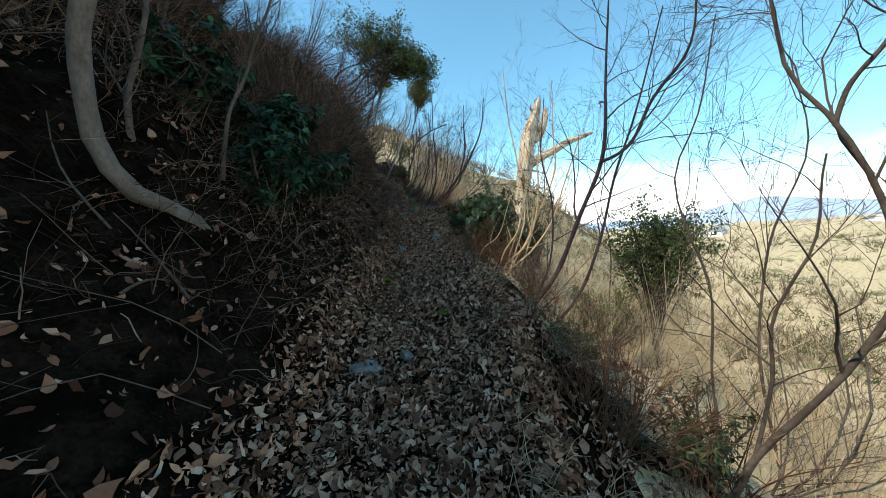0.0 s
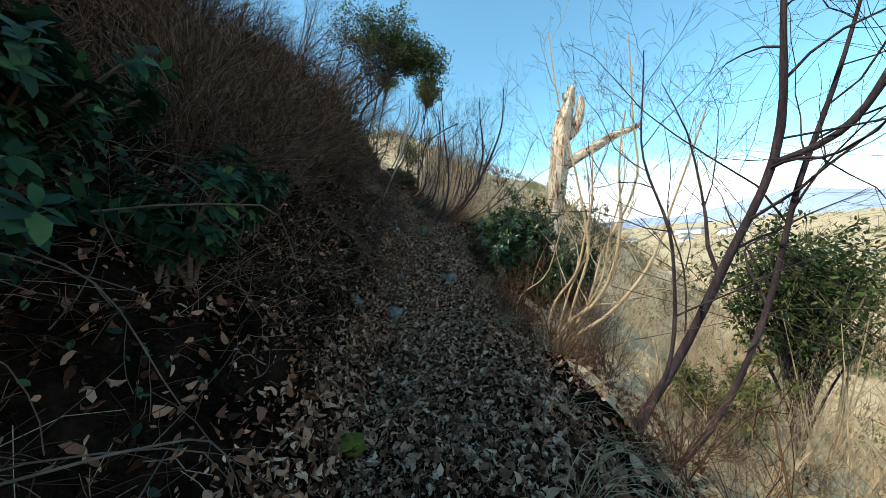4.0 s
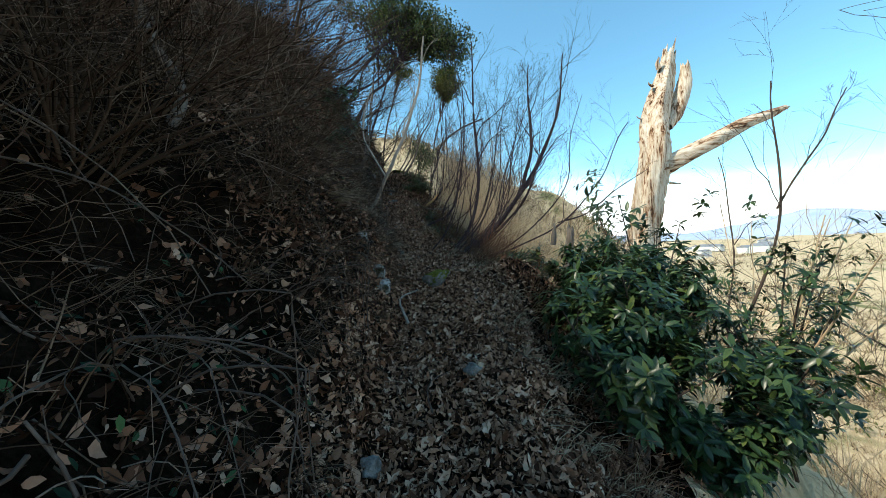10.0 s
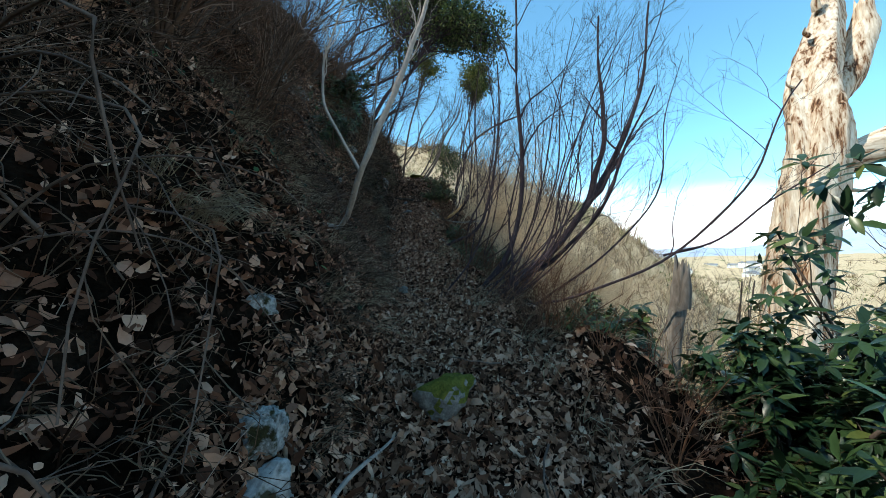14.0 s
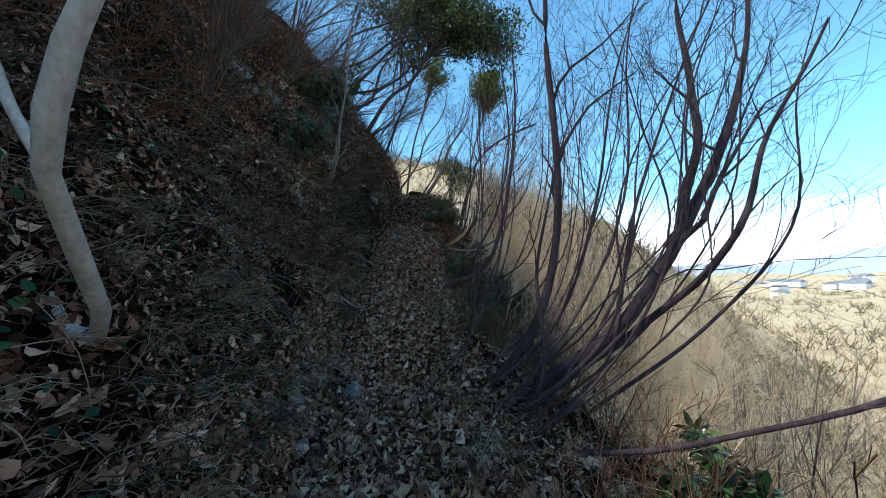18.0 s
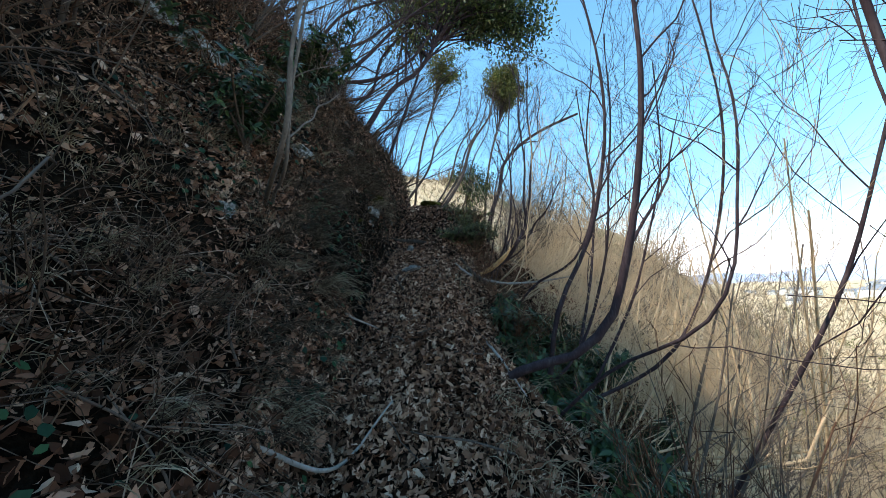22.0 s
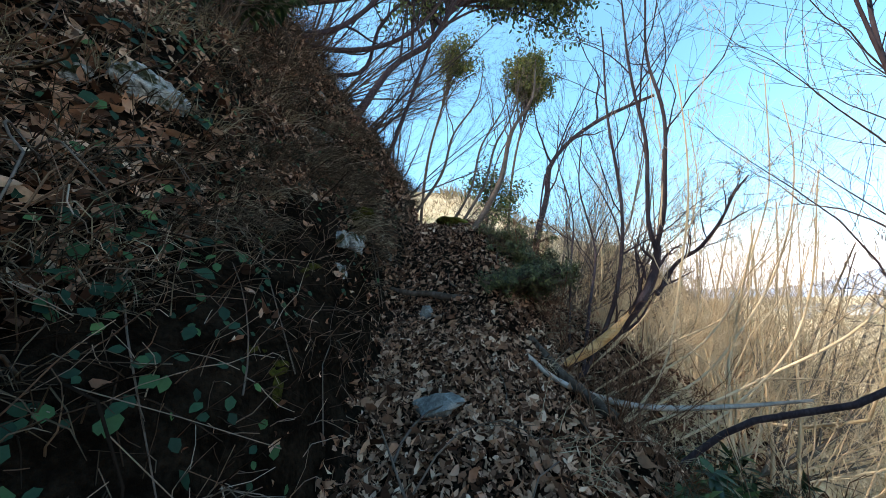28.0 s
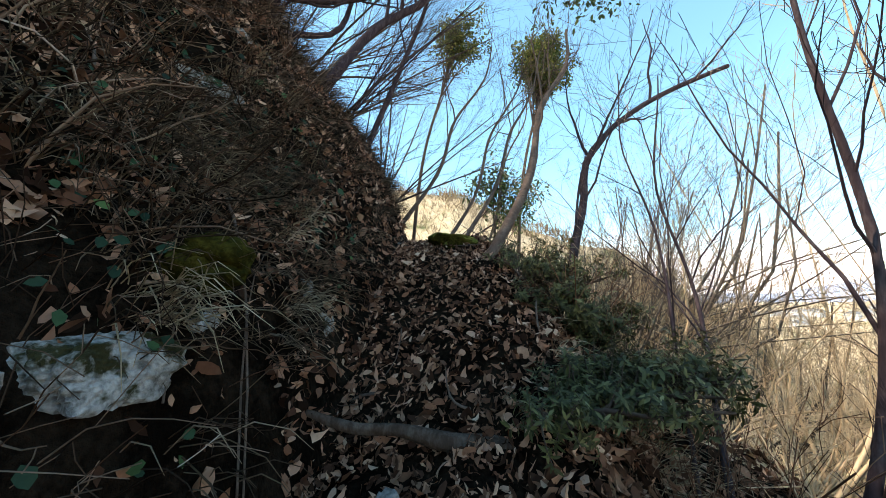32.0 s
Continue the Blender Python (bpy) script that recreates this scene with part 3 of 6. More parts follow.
def knotty(name, pts, radii, parent, seed, k=40, sides=22, rag=0.0, material=None, label="", flute=0.10):
    """A weathered limb: fluted, lumpy, with a ragged broken end."""
    P = spline(pts, k)[None]
    R = np.interp(np.linspace(0, 1, k), np.linspace(0, 1, len(radii)), radii)[None]
    V, F = tubes(P, R, sides)
    V = V.reshape(k, sides, 3)
    C = P[0][:, None]
    r = np.random.default_rng(seed)
    ph, am = r.random(5) * 6.28, r.normal(size=5)
    a = np.arange(sides)[None] * 2 * np.pi / sides
    s = np.linspace(0, 1, k)[:, None]
    f = 1 + flute * (np.sin(2 * a + ph[0] + 3 * s) * 0.6 + np.sin(5 * a + ph[1] - 4 * s) * 0.5 + np.sin(9 * a + ph[2] + 7 * s) * 0.35 + np.sin(a * 3 + 17 * s + ph[3]) * 0.4)
    f = f + flute * 0.14 * r.normal(size=(k, sides))
    for c in range(6 if sides > 20 else 2):
        a0, s0, wa, ws = r.random() * 6.28, r.random(), .16 + .2 * r.random(), .06 + .12 * r.random()
        da = np.angle(np.exp(1j * (a - a0)))
        f = f - (.28 if sides > 20 else .15) * np.exp(-(da / wa) ** 2 - ((s - s0) / ws) ** 2)
    V = C + (V - C) * f[..., None]
    if rag:
        ax = unit(P[0][-1] - P[0][-3])
        V[-1] += ax * (rag * np.abs(r.normal(size=(sides, 1))))
        V[-2] += ax * (rag * 0.4 * np.abs(r.normal(size=(sides, 1))))
    V = np.concatenate([V.reshape(-1, 3), P[0][-1:] - unit(P[0][-1:] - P[0][-3]) * 0.12 * (1 if rag else 0)])
    tip = len(V) - 1
    last = np.arange(sides) + (k - 1) * sides
    cap = np.stack([last, np.roll(last, -1), np.full(sides, tip), np.full(sides, tip)], -1)
    me = bpy.data.meshes.new(name)
    me.from_pydata(V.tolist(), [], F.tolist() + [c[:3].tolist() for c in cap])
    me.materials.append(material or M_DEADWOOD)
    me.polygons.foreach_set("use_smooth", np.ones(len(me.polygons), dtype=bool))
    return part_mesh(name, me, parent, label)


knotty("trunk", [(2.95, 13.0, on(2.95, 13.0) - 0.3), (3.1, 13.0, 2.4), (3.26, 13.0, 3.69), (3.42, 13.02, 4.6), (3.53, 13.2, 5.38), (3.73, 13.35, 5.92), (3.93, 13.47, 6.46), (4.04, 13.55, 6.86)],
       [0.43, 0.38, 0.335, 0.32, 0.30, 0.31, 0.24, 0.12], SNAG, 3, 110, 44, 0.2, flute=0.17)
knotty("fork", [(3.78, 13.25, 5.2), (4.0, 13.35, 5.5), (4.16, 13.4, 5.82), (4.29, 13.42, 6.2), (4.31, 13.42, 6.52)], [0.12, 0.165, 0.165, 0.15, 0.09], SNAG, 4, 30, 20, 0.05)
knotty("branch", [(3.4, 12.95, 4.2), (3.9, 12.9, 4.45), (4.41, 12.9, 4.70), (5.03, 12.95, 5.02), (5.62, 13.1, 5.24), (6.1, 13.3, 5.43)], [0.19, 0.155, 0.15, 0.13, 0.10, 0.05], SNAG, 5, 40, 16, 0.05, M_DEADBRANCH, flute=.13)
for i, (sx, sy, sz, ex, ey, ez, sr) in enumerate([(3.25, 13.1, 5.35, 3.1, 13.0, 5.38, .022), (3.2, 13.05, 4.85, 3.06, 12.95, 4.84, .02), (3.55, 13.25, 6.1, 3.4, 13.1, 6.12, .03), (3.74, 13.35, 6.5, 3.72, 13.3, 6.72, .06),
                                                  (3.66, 12.95, 3.95, 3.8, 12.85, 3.9, .03), (3.98, 13.5, 6.7, 3.93, 13.48, 6.98, .05), (4.08, 13.55, 6.7, 4.12, 13.55, 6.92, .045)]):
    knotty("broken_stub", [(sx, sy, sz), ((sx + ex) / 2 - .03, (sy + ey) / 2, (sz + ez) / 2), (ex, ey, ez)], [sr, sr * .7, sr * .25], SNAG, 700 + i, 8, 8, .02)


# saplings and shrubs that stand by the path
stemmed_tree("sapling", [
    ([(-1.02, 1.8, on(-1.02, 1.8) - .12), (-1.12, 1.68, on(-1.12, 1.68) - .01), (-1.19, 1.5, 1.76), (-1.23, 1.37, 1.92), (-1.22, 1.28, 2.29), (-1.17, 1.24, 2.57), (-1.08, 1.24, 2.85), (-.98, 1.25, 3.5), (-1.0, 1.3, 4.6)], 0.05, 0.03)], M_BARK_MID,
             "thick grey sapling curving up out of the bank", "tree", 21, 5, 5, 0.3, 0.1, start=0.55)
stemmed_tree("sapling", [([(-1.5, 1.72, 1.85), (-1.48, 1.74, 2.1), (-1.47, 1.76, 2.4), (-1.42, 1.79, 2.87), (-1.4, 1.84, 3.6)], 0.022, 0.01)], M_TWIG, "thin dark sapling standing on the bank", "tree", 36, 5, 5, 0.35, 0.1)
stemmed_tree("sapling", [([(-1.3, 2.3, 2.0), (-1.27, 2.32, 2.3), (-1.22, 2.36, 2.7), (-1.0, 2.5, 3.28), (-.85, 2.6, 3.9)], 0.018, 0.007)], M_TWIG, "thin dark sapling standing on the bank", "tree", 37, 6, 5, 0.4, 0.1)
stemmed_tree("shrub_by_the_drop", [
    ([(2.2, 1.85, on(2.2, 1.85) - .1), (2.33, 1.71, .1), (2.46, 1.58, .42), (2.59, 1.45, .78), (2.66, 1.36, 1.14), (2.63, 1.4, 1.5), (2.53, 1.51, 1.94), (2.42, 1.63, 2.26), (2.39, 1.65, 2.48), (2.35, 1.69, 3.0)], 0.02, 0.007),
    ([(2.2, 1.85, on(2.2, 1.85) - .1), (2.39, 1.79, .08), (2.43, 1.75, .48), (2.44, 1.74, .89), (2.49, 1.7, 1.1), (2.54, 1.65, 1.29), (2.6, 1.6, 1.8)], 0.013, 0.005),
    ([(2.53, 1.51, 1.92), (2.56, 1.48, 2.11), (2.63, 1.4, 2.26), (2.75, 1.3, 2.7)], 0.012, 0.005)],
    M_TWIG, "bare crooked shrub with purple-brown branches over the drop", "shrub", 38, 11, 6, 0.42, 0.14, spread=.95)
stemmed_tree("shrub_by_the_drop", [
    ([(1.75, 5.2, on(1.75, 5.2) - .1), (2.16, 5.31, .66), (2.56, 5.14, 1.69), (2.87, 4.97, 2.54), (2.94, 4.92, 3.64), (3.0, 4.88, 5.0)], 0.042, 0.012),
    ([(2.86, 4.97, 2.52), (3.12, 4.81, 2.64), (3.43, 4.57, 3.23), (3.71, 4.33, 3.8), (3.85, 4.2, 4.6)], 0.028, 0.01),
    ([(2.0, 5.1, on(2.0, 5.1) - .1), (2.46, 5.18, .3), (2.87, 5.11, 1.24), (3.18, 5.06, 2.54), (3.48, 5.01, 3.58), (3.84, 4.89, 4.8)], 0.028, 0.008),
    ([(1.7, 5.0, on(1.7, 5.0) - .1), (2.0, 5.0, .9), (2.12, 5.1, 1.9), (2.0, 5.2, 2.8), (2.1, 5.3, 3.7)], 0.018, 0.006)],
    M_BARK_DARK, "bare dark many-stemmed shrub forking at the edge of the drop", "shrub", 22, 12, 6, 0.42, 0.14, spread=.95)
stemmed_tree("thin_tree", [
    ([(3.6, 3.6, on(3.6, 3.6) - .1), (3.52, 3.67, -.5), (3.49, 3.7, .85), (3.35, 3.85, 1.45), (3.28, 3.91, 2.09), (3.45, 3.75, 2.72), (3.58, 3.6, 3.8)], 0.016, 0.006),
    ([(4.1, 3.4, on(4.1, 3.4) - .1), (4.0, 3.6, .2), (4.15, 3.7, 1.2), (4.5, 3.6, 2.2), (4.6, 3.8, 3.4)], 0.018, 0.006)],
    M_TWIG, "thin crooked bare trees rising from the slope below the path", "tree", 32, 11, 6, 0.42, 0.15, spread=.9)
stemmed_tree("shrub_by_the_drop", [
    ([(1.5, 6.9, on(1.5, 6.9) - .1), (1.86, 6.88, 1.25), (2.0, 6.79, 1.71), (1.97, 6.82, 2.47), (1.88, 6.87, 3.21), (1.78, 6.93, 3.84), (1.7, 6.98, 5.0)], 0.022, 0.008),
    ([(1.4, 7.1, on(1.4, 7.1) - .1), (1.56, 7.05, 1.0), (1.85, 6.89, 1.49), (1.95, 6.83, 1.99), (2.08, 6.73, 2.55), (2.16, 6.68, 3.4)], 0.022, 0.007),
    ([(1.45, 7.05, on(1.45, 7.05) - .1), (1.75, 6.95, 1.2), (1.98, 6.85, 1.7), (2.06, 6.8, 2.3), (2.0, 6.75, 3.2)], 0.018, 0.006),
    ([(1.6, 7.05, on(1.6, 7.05) - .1), (2.13, 7.07, 1.22), (2.27, 6.97, 1.81), (2.52, 6.76, 2.34), (2.64, 6.65, 2.72), (2.64, 6.65, 3.47), (2.62, 6.65, 4.6)], 0.024, 0.008),
    ([(1.0, 7.25, on(1.0, 7.25) - .05), (1.13, 7.24, 1.19), (1.46, 7.1, 1.5), (1.75, 6.95, 2.09), (1.91, 6.85, 2.6)], 0.010, 0.005)],
    M_BRUSH, "pale sunlit bare shrub whose stems sweep up from the edge", "shrub", 23, 6, 5, 0.36, 0.16, spread=.8, twig_mat=M_TWIG)
stemmed_tree("leaning_shrub", [
    ([(1.35, 6.55, on(1.35, 6.55) - .1), (1.53, 6.5, .8), (1.86, 6.27, 1.18), (2.04, 6.11, 1.64), (2.13, 6.03, 2.24), (2.15, 6.01, 2.64), (2.21, 5.94, 3.4)], 0.03, 0.008),
    ([(1.35, 6.5, on(1.35, 6.5) - .1), (1.6, 6.3, .75), (1.95, 6.05, 1.1), (2.3, 5.85, 1.6), (2.5, 5.7, 2.3), (2.8, 5.6, 3.2)], 0.024, 0.007),
    ([(1.4, 6.6, on(1.4, 6.6) - .1), (1.7, 6.5, .9), (2.0, 6.4, 1.4), (2.15, 6.35, 2.0), (2.3, 6.2, 2.9)], 0.018, 0.006)],
    M_BRUSH, "low leaning shrub with moss-stained sunlit stems over the slope", "shrub", 24, 7, 5, 0.4, 0.16, spread=.8, twig_mat=M_TWIG)
stemmed_tree("thin_tree", [
    ([(5.2, 10.2, on(5.2, 10.2) - .1), (5.35, 10.3, 1.0), (5.2, 10.6, 2.4), (5.5, 10.8, 3.4), (5.5, 11.0, 4.8)], 0.024, 0.007)],
    M_BARK_DARK, "thin crooked bare trees rising from the slope below the path", "tree", 33, 7, 5, 0.42, 0.15, spread=.8)
stemmed_tree("thin_tree", [
    ([(2.9, 10.35, on(2.9, 10.35) - .1), (2.99, 10.29, 1.34), (3.13, 10.19, 2.06), (3.28, 10.07, 2.88), (3.28, 10.07, 3.68), (3.31, 10.05, 4.6)], .022, .007),
    ([(3.28, 10.07, 3.08), (3.41, 9.96, 3.45), (3.54, 9.84, 3.79), (3.68, 9.7, 4.3)], .012, .005),
    ([(3.7, 11.6, on(3.7, 11.6) - .1), (3.75, 11.59, 1.49), (3.83, 11.53, 2.77), (3.77, 11.58, 3.42), (3.69, 11.63, 4.1)], .02, .006)],
    M_TWIG, "thin crooked bare trees rising from the slope below the path", "tree", 39, 6, 4, .34, .15, spread=.7)
stemmed_tree("crooked_sapling", [
    ([(-2.95, 7.5, on(-2.95, 7.5) - .1), (-2.83, 7.67, 3.27), (-2.78, 7.77, 3.4), (-2.67, 7.94, 3.59), (-2.6, 8.06, 3.83), (-2.55, 8.11, 4.12), (-2.6, 8.05, 4.27), (-2.65, 7.98, 4.4), (-2.7, 7.9, 4.8), (-2.6, 7.8, 5.6)], 0.05, 0.03)],
    M_BARK_MID, "grey crooked trunk snaking up out of the bank", "tree", 35, 4, 4, 0.3, 0.1, start=.6)
stemmed_tree("pale_sapling", [
    ([(-2.32, 10.8, on(-2.32, 10.8) - .06), (-2.14, 10.74, 3.53), (-2.02, 10.73, 3.45), (-1.92, 10.74, 3.45), (-1.83, 10.69, 3.53), (-1.75, 10.61, 3.63), (-1.69, 10.56, 3.71), (-1.65, 10.51, 3.79), (-1.59, 10.46, 3.87), (-1.53, 10.43, 3.96), (-1.5, 10.42, 4.08), (-1.43, 10.4, 4.2), (-1.16, 10.45, 4.70), (-1.00, 10.50, 5.25), (-1.0, 10.55, 5.9)], 0.027, 0.013),
    ([(-1.6, 10.47, 3.86), (-1.71, 10.42, 4.10), (-1.91, 10.42, 4.43), (-1.75, 10.45, 5.2)], 0.014, 0.006)],
    M_BARK_PALE, "pale smooth-barked sapling, bent at the foot and forked", "tree", 25, 5, 4, 0.3, 0.15, start=0.5)
stemmed_tree("bent_sapling", [
    ([(-4.05, 14.78, on(-4.05, 14.78) - .05), (-3.9, 14.65, 5.04), (-3.7, 14.45, 5.0), (-3.48, 14.27, 5.04), (-3.28, 14.12, 5.15), (-3.14, 14.03, 5.36), (-3.07, 13.98, 5.7), (-3.0, 13.95, 6.2), (-2.9, 13.9, 7.2)], 0.022, 0.01)],
    M_BARK_MID, "grey-brown sapling, bent in a hook at its foot on the bank", "tree", 130, 5, 4, 0.3, 0.1, "bent saplings", start=.55)
stemmed_tree("bent_sapling", [
    ([(-4.02, 14.85, on(-4.02, 14.85) - .05), (-3.8, 14.65, 5.1), (-3.58, 14.46, 5.08), (-3.42, 14.33, 5.18), (-3.33, 14.25, 5.35), (-3.25, 14.2, 5.65), (-3.15, 14.15, 6.1), (-3.05, 14.1, 6.9)], 0.016, 0.008),
    ([(-3.33, 14.25, 5.33), (-3.35, 14.4, 5.5), (-3.35, 14.6, 5.75), (-3.3, 14.9, 6.1)], 0.009, 0.004)],
    M_BARK_MID, "thin grey-brown sapling, bent at its foot on the bank", "tree", 131, 5, 4, 0.3, 0.1, "bent saplings", start=.5)
HB = (-0.70, 12.55)
hz = on(*HB)
hazel = [([(HB[0] - .1, HB[1] - .1, hz - .12), (-.59, 12.68, 2.68), (-.25, 12.64, 2.91), (.21, 12.7, 3.3), (.5, 12.77, 3.69), (.87, 13.1, 4.22), (1.34, 13.31, 5.12), (1.66, 13.61, 5.93), (1.85, 13.8, 7.3)], 0.058, 0.014),
         ([(-.95, 12.75, hz - .1), (-.89, 12.76, 2.64), (-.52, 12.75, 3.09), (-.33, 12.73, 3.6), (-.24, 12.71, 4.22), (-.24, 12.71, 4.87), (-.29, 12.72, 5.62), (-.3, 12.8, 7.2)], 0.04, 0.012),
         ([(.6, 12.85, 3.86), (.72, 12.92, 4.07), (.78, 13.0, 4.29), (.92, 13.03, 4.73), (.93, 13.14, 5.3), (.93, 13.25, 5.84), (1.0, 13.4, 6.9)], 0.042, 0.012),
         ([(-.2, 12.66, 2.9), (.07, 12.72, 3.04), (.36, 12.63, 3.33), (.66, 12.48, 3.67), (.77, 12.43, 3.89), (.95, 12.35, 4.4), (1.3, 12.3, 5.2)], 0.03, 0.008),
         ([(HB[0] + .3, HB[1] - .4, hz - .1), (.4, 12.1, 2.7), (1.32, 11.96, 3.23), (1.9, 11.8, 3.9), (2.5, 11.9, 4.9)], 0.017, 0.007),
         ([(1.2, 11.98, 3.16), (1.7, 12.0, 3.3), (2.3, 12.1, 3.75), (2.9, 12.2, 4.1)], 0.014, 0.006)]
rh = np.random.default_rng(31)
for i in range(19):
    az, ln = 0.2 + 1.6 * rh.random(), 2.2 + 2.2 * rh.random()
    fx, fy = HB[0] + 0.25 * rh.normal(), HB[1] + 0.25 * rh.normal()
    out, bow = (0.15 + 0.5 * rh.random()) * ln, 0.24 * rh.normal()
    sx, cx = math.sin(az), math.cos(az) * .6
    hazel.append(([(fx, fy, on(fx, fy) - .08), (fx + sx * out * .55, fy + cx * out * .5, hz + ln * .16), (fx + sx * out * .9 + bow, fy + cx * out * .8, hz + ln * .42),
                   (fx + sx * out * 1.0 + bow * .3, fy + cx * out, hz + ln * .72), (fx + sx * out * 1.2 - bow, fy + cx * out * 1.2, hz + ln)], 0.008 + 0.011 * rh.random(), 0.0035))
stemmed_tree("hazel_clump", hazel, M_BARK_DARK, "large bare many-stemmed hazel clump leaning over the drop", "shrub", 26, 6, 5, 0.34, 0.2, fine=4)
AB = (-1.5, 15.65)
az0 = on(*AB)
stemmed_tree("young_tree_clump", [
    ([(AB[0], AB[1], az0 - .1), (-1.3, 15.45, 4.0), (-1.0, 15.55, 4.6), (-.83, 15.66, 5.5), (-.78, 15.75, 6.4), (-.85, 15.8, 8.2)], 0.024, 0.008),
    ([(AB[0] + .3, AB[1] + .2, az0 - .15), (-.55, 16.0, 4.1), (-.21, 16.05, 5.16), (-.15, 16.1, 6.6)], 0.016, 0.006),
    ([(-1.86, 15.1, on(-1.86, 15.1) - .1), (-1.6, 14.98, 3.55), (-1.34, 14.96, 3.61), (-1.02, 14.96, 3.88), (-.87, 14.96, 4.28), (-.77, 14.96, 4.65), (-.71, 14.96, 5.05), (-.68, 14.98, 5.67), (-.6, 15.1, 7.4)], 0.036, 0.012),
    ([(-1.68, 15.72, az0 - .05), (-1.15, 15.75, 3.54), (-.85, 15.75, 4.37), (-.76, 15.74, 5.37), (-.65, 15.73, 6.83)], .016, .006),
    ([(-1.4, 15.7, az0 - .1), (-.39, 15.7, 3.54), (-.02, 15.63, 4.38), (.17, 15.58, 5.43), (.14, 15.58, 6.33), (-.03, 15.63, 7.4)], .018, .006),
    ([(-.6, 15.25, on(-.6, 15.25) - .1), (-.01, 15.11, 3.23), (.32, 15.0, 3.99), (.55, 14.91, 4.76), (.76, 14.8, 5.55), (.9, 14.73, 6.8)], .018, .006),
    ([(AB[0] + .3, AB[1] + .7, az0 - .2), (-.8, 16.8, 4.5), (-.69, 16.89, 5.3), (-.8, 17.0, 7.0)], 0.02, 0.007),
    ([(AB[0], AB[1] - .2, az0 - .1), (-1.0, 15.1, 3.5), (-.5, 14.8, 3.9), (-.2, 14.8, 4.8), (-.1, 15.0, 6.4)], 0.014, 0.006)],
    M_BARK_DARK, "clump of thin young trees with dark curved stems", "tree", 27, 8, 6, 0.34, 0.2)
GB = (-2.3, 18.1)
gz0 = on(*GB)
DROP_SHRUB = stemmed_tree("shrub_over_the_drop", [
    ([(-2.5, 18.1, on(-2.5, 18.1) - .1), (-2.38, 18.13, 4.4), (-2.18, 18.13, 4.54), (-1.97, 18.1, 4.69), (-1.74, 18.05, 4.94), (-1.62, 18.02, 5.25), (-1.59, 18.02, 5.45)], 0.046, 0.032),
    ([(-1.59, 18.02, 5.4), (-1.62, 18.03, 5.62), (-1.6, 18.03, 5.96), (-1.57, 18.01, 6.42), (-1.6, 18.02, 6.98), (-1.6, 18.1, 8.2)], 0.02, 0.007),
    ([(-1.59, 18.02, 5.4), (-1.51, 17.98, 5.7), (-1.48, 17.95, 6.05), (-1.43, 17.92, 6.51), (-1.47, 17.94, 7.12), (-1.4, 18.0, 8.2)], 0.02, 0.007),
    ([(-2.5, 18.0, on(-2.5, 18.0) - .1), (-2.39, 18.08, 4.25), (-2.07, 18.05, 4.71), (-1.89, 18.03, 5.31), (-1.81, 18.03, 5.8), (-1.8, 18.06, 6.14), (-1.83, 18.12, 6.74), (-1.8, 18.2, 7.9)], 0.021, 0.007),
    ([(-1.62, 18.06, 5.0), (-1.52, 18.1, 5.12), (-1.41, 18.03, 5.3), (-1.31, 17.95, 5.38), (-1.22, 17.88, 5.51), (-1.0, 17.7, 5.9)], 0.02, 0.006),
    ([(GB[0], GB[1] + .1, gz0 - .1), (-2.05, 18.9, 4.9), (-1.8, 19.5, 5.7), (-1.9, 19.7, 6.6), (-1.75, 19.8, 7.8)], 0.02, 0.006),
    ([(-1.95, 17.6, on(-1.95, 17.6) - .1), (-1.5, 17.3, 4.2), (-1.0, 17.0, 4.5), (-.7, 16.95, 5.2), (-.72, 17.0, 6.0), (-.5, 17.1, 7.4)], 0.02, 0.007),
    ([(GB[0] - .1, GB[1] + .2, gz0 - .1), (-2.25, 18.8, 5.2), (-2.05, 19.4, 6.2), (-2.2, 19.6, 7.0), (-2.1, 19.8, 7.9)], 0.013, 0.005)],
    M_BARK_DARK, "bare purple-brown forked shrub with a torn orange stem", "shrub", 28, 10, 6, 0.36, 0.14, spread=.8)
knotty("torn_stem", [(-2.44, 18.02, 4.4), (-2.25, 18.04, 4.5), (-2.02, 18.03, 4.68), (-1.86, 18.0, 4.86)], [.034, .045, .038, .01], DROP_SHRUB, 61, 20, 10, .04, M_FRESHWOOD, "torn orange sapwood", .12)
rg = np.random.default_rng(33)
fan = []
for i in range(8):
    fx, fy = GB[0] + .1 + .25 * rg.random(), GB[1] - .5 + 1.0 * rg.random()
    out, hh, ya = .5 + 1.3 * rg.random(), 1.6 + 1.8 * rg.random(), .5 * rg.normal()
    fz = on(fx, fy)
    fan.append(([(fx, fy, fz - .05), (fx + out * .55, fy + ya * .3, fz + .35 + .3 * rg.random()), (fx + out, fy + ya * .7, fz + hh * .55), (fx + out * 1.1, fy + ya, fz + hh)], .007 + .008 * rg.random(), .004))
# takes the sunlit stem colour so the clump reads brighter
stemmed_tree("shrub_over_the_drop", fan, M_BRUSH, "bare tan shrub whose stems sweep out and up over the drop", "shrub", 34, 6, 5, 0.4, 0.2, fine=2)
stemmed_tree("crooked_tree", [
    ([(-2.65, 20.6, on(-2.65, 20.6) - .2), (-2.5, 21.0, 6.2), (-2.25, 21.3, 7.1), (-2.18, 21.35, 7.62), (-1.8, 21.5, 8.15), (-1.2, 21.6, 8.6), (0., 21.8, 9.1)], 0.065, 0.03)],
    M_BARK_DARK, "dark crooked bare tree with an angular trunk", "tree", 29, 9, 5, 0.4, 0.3)
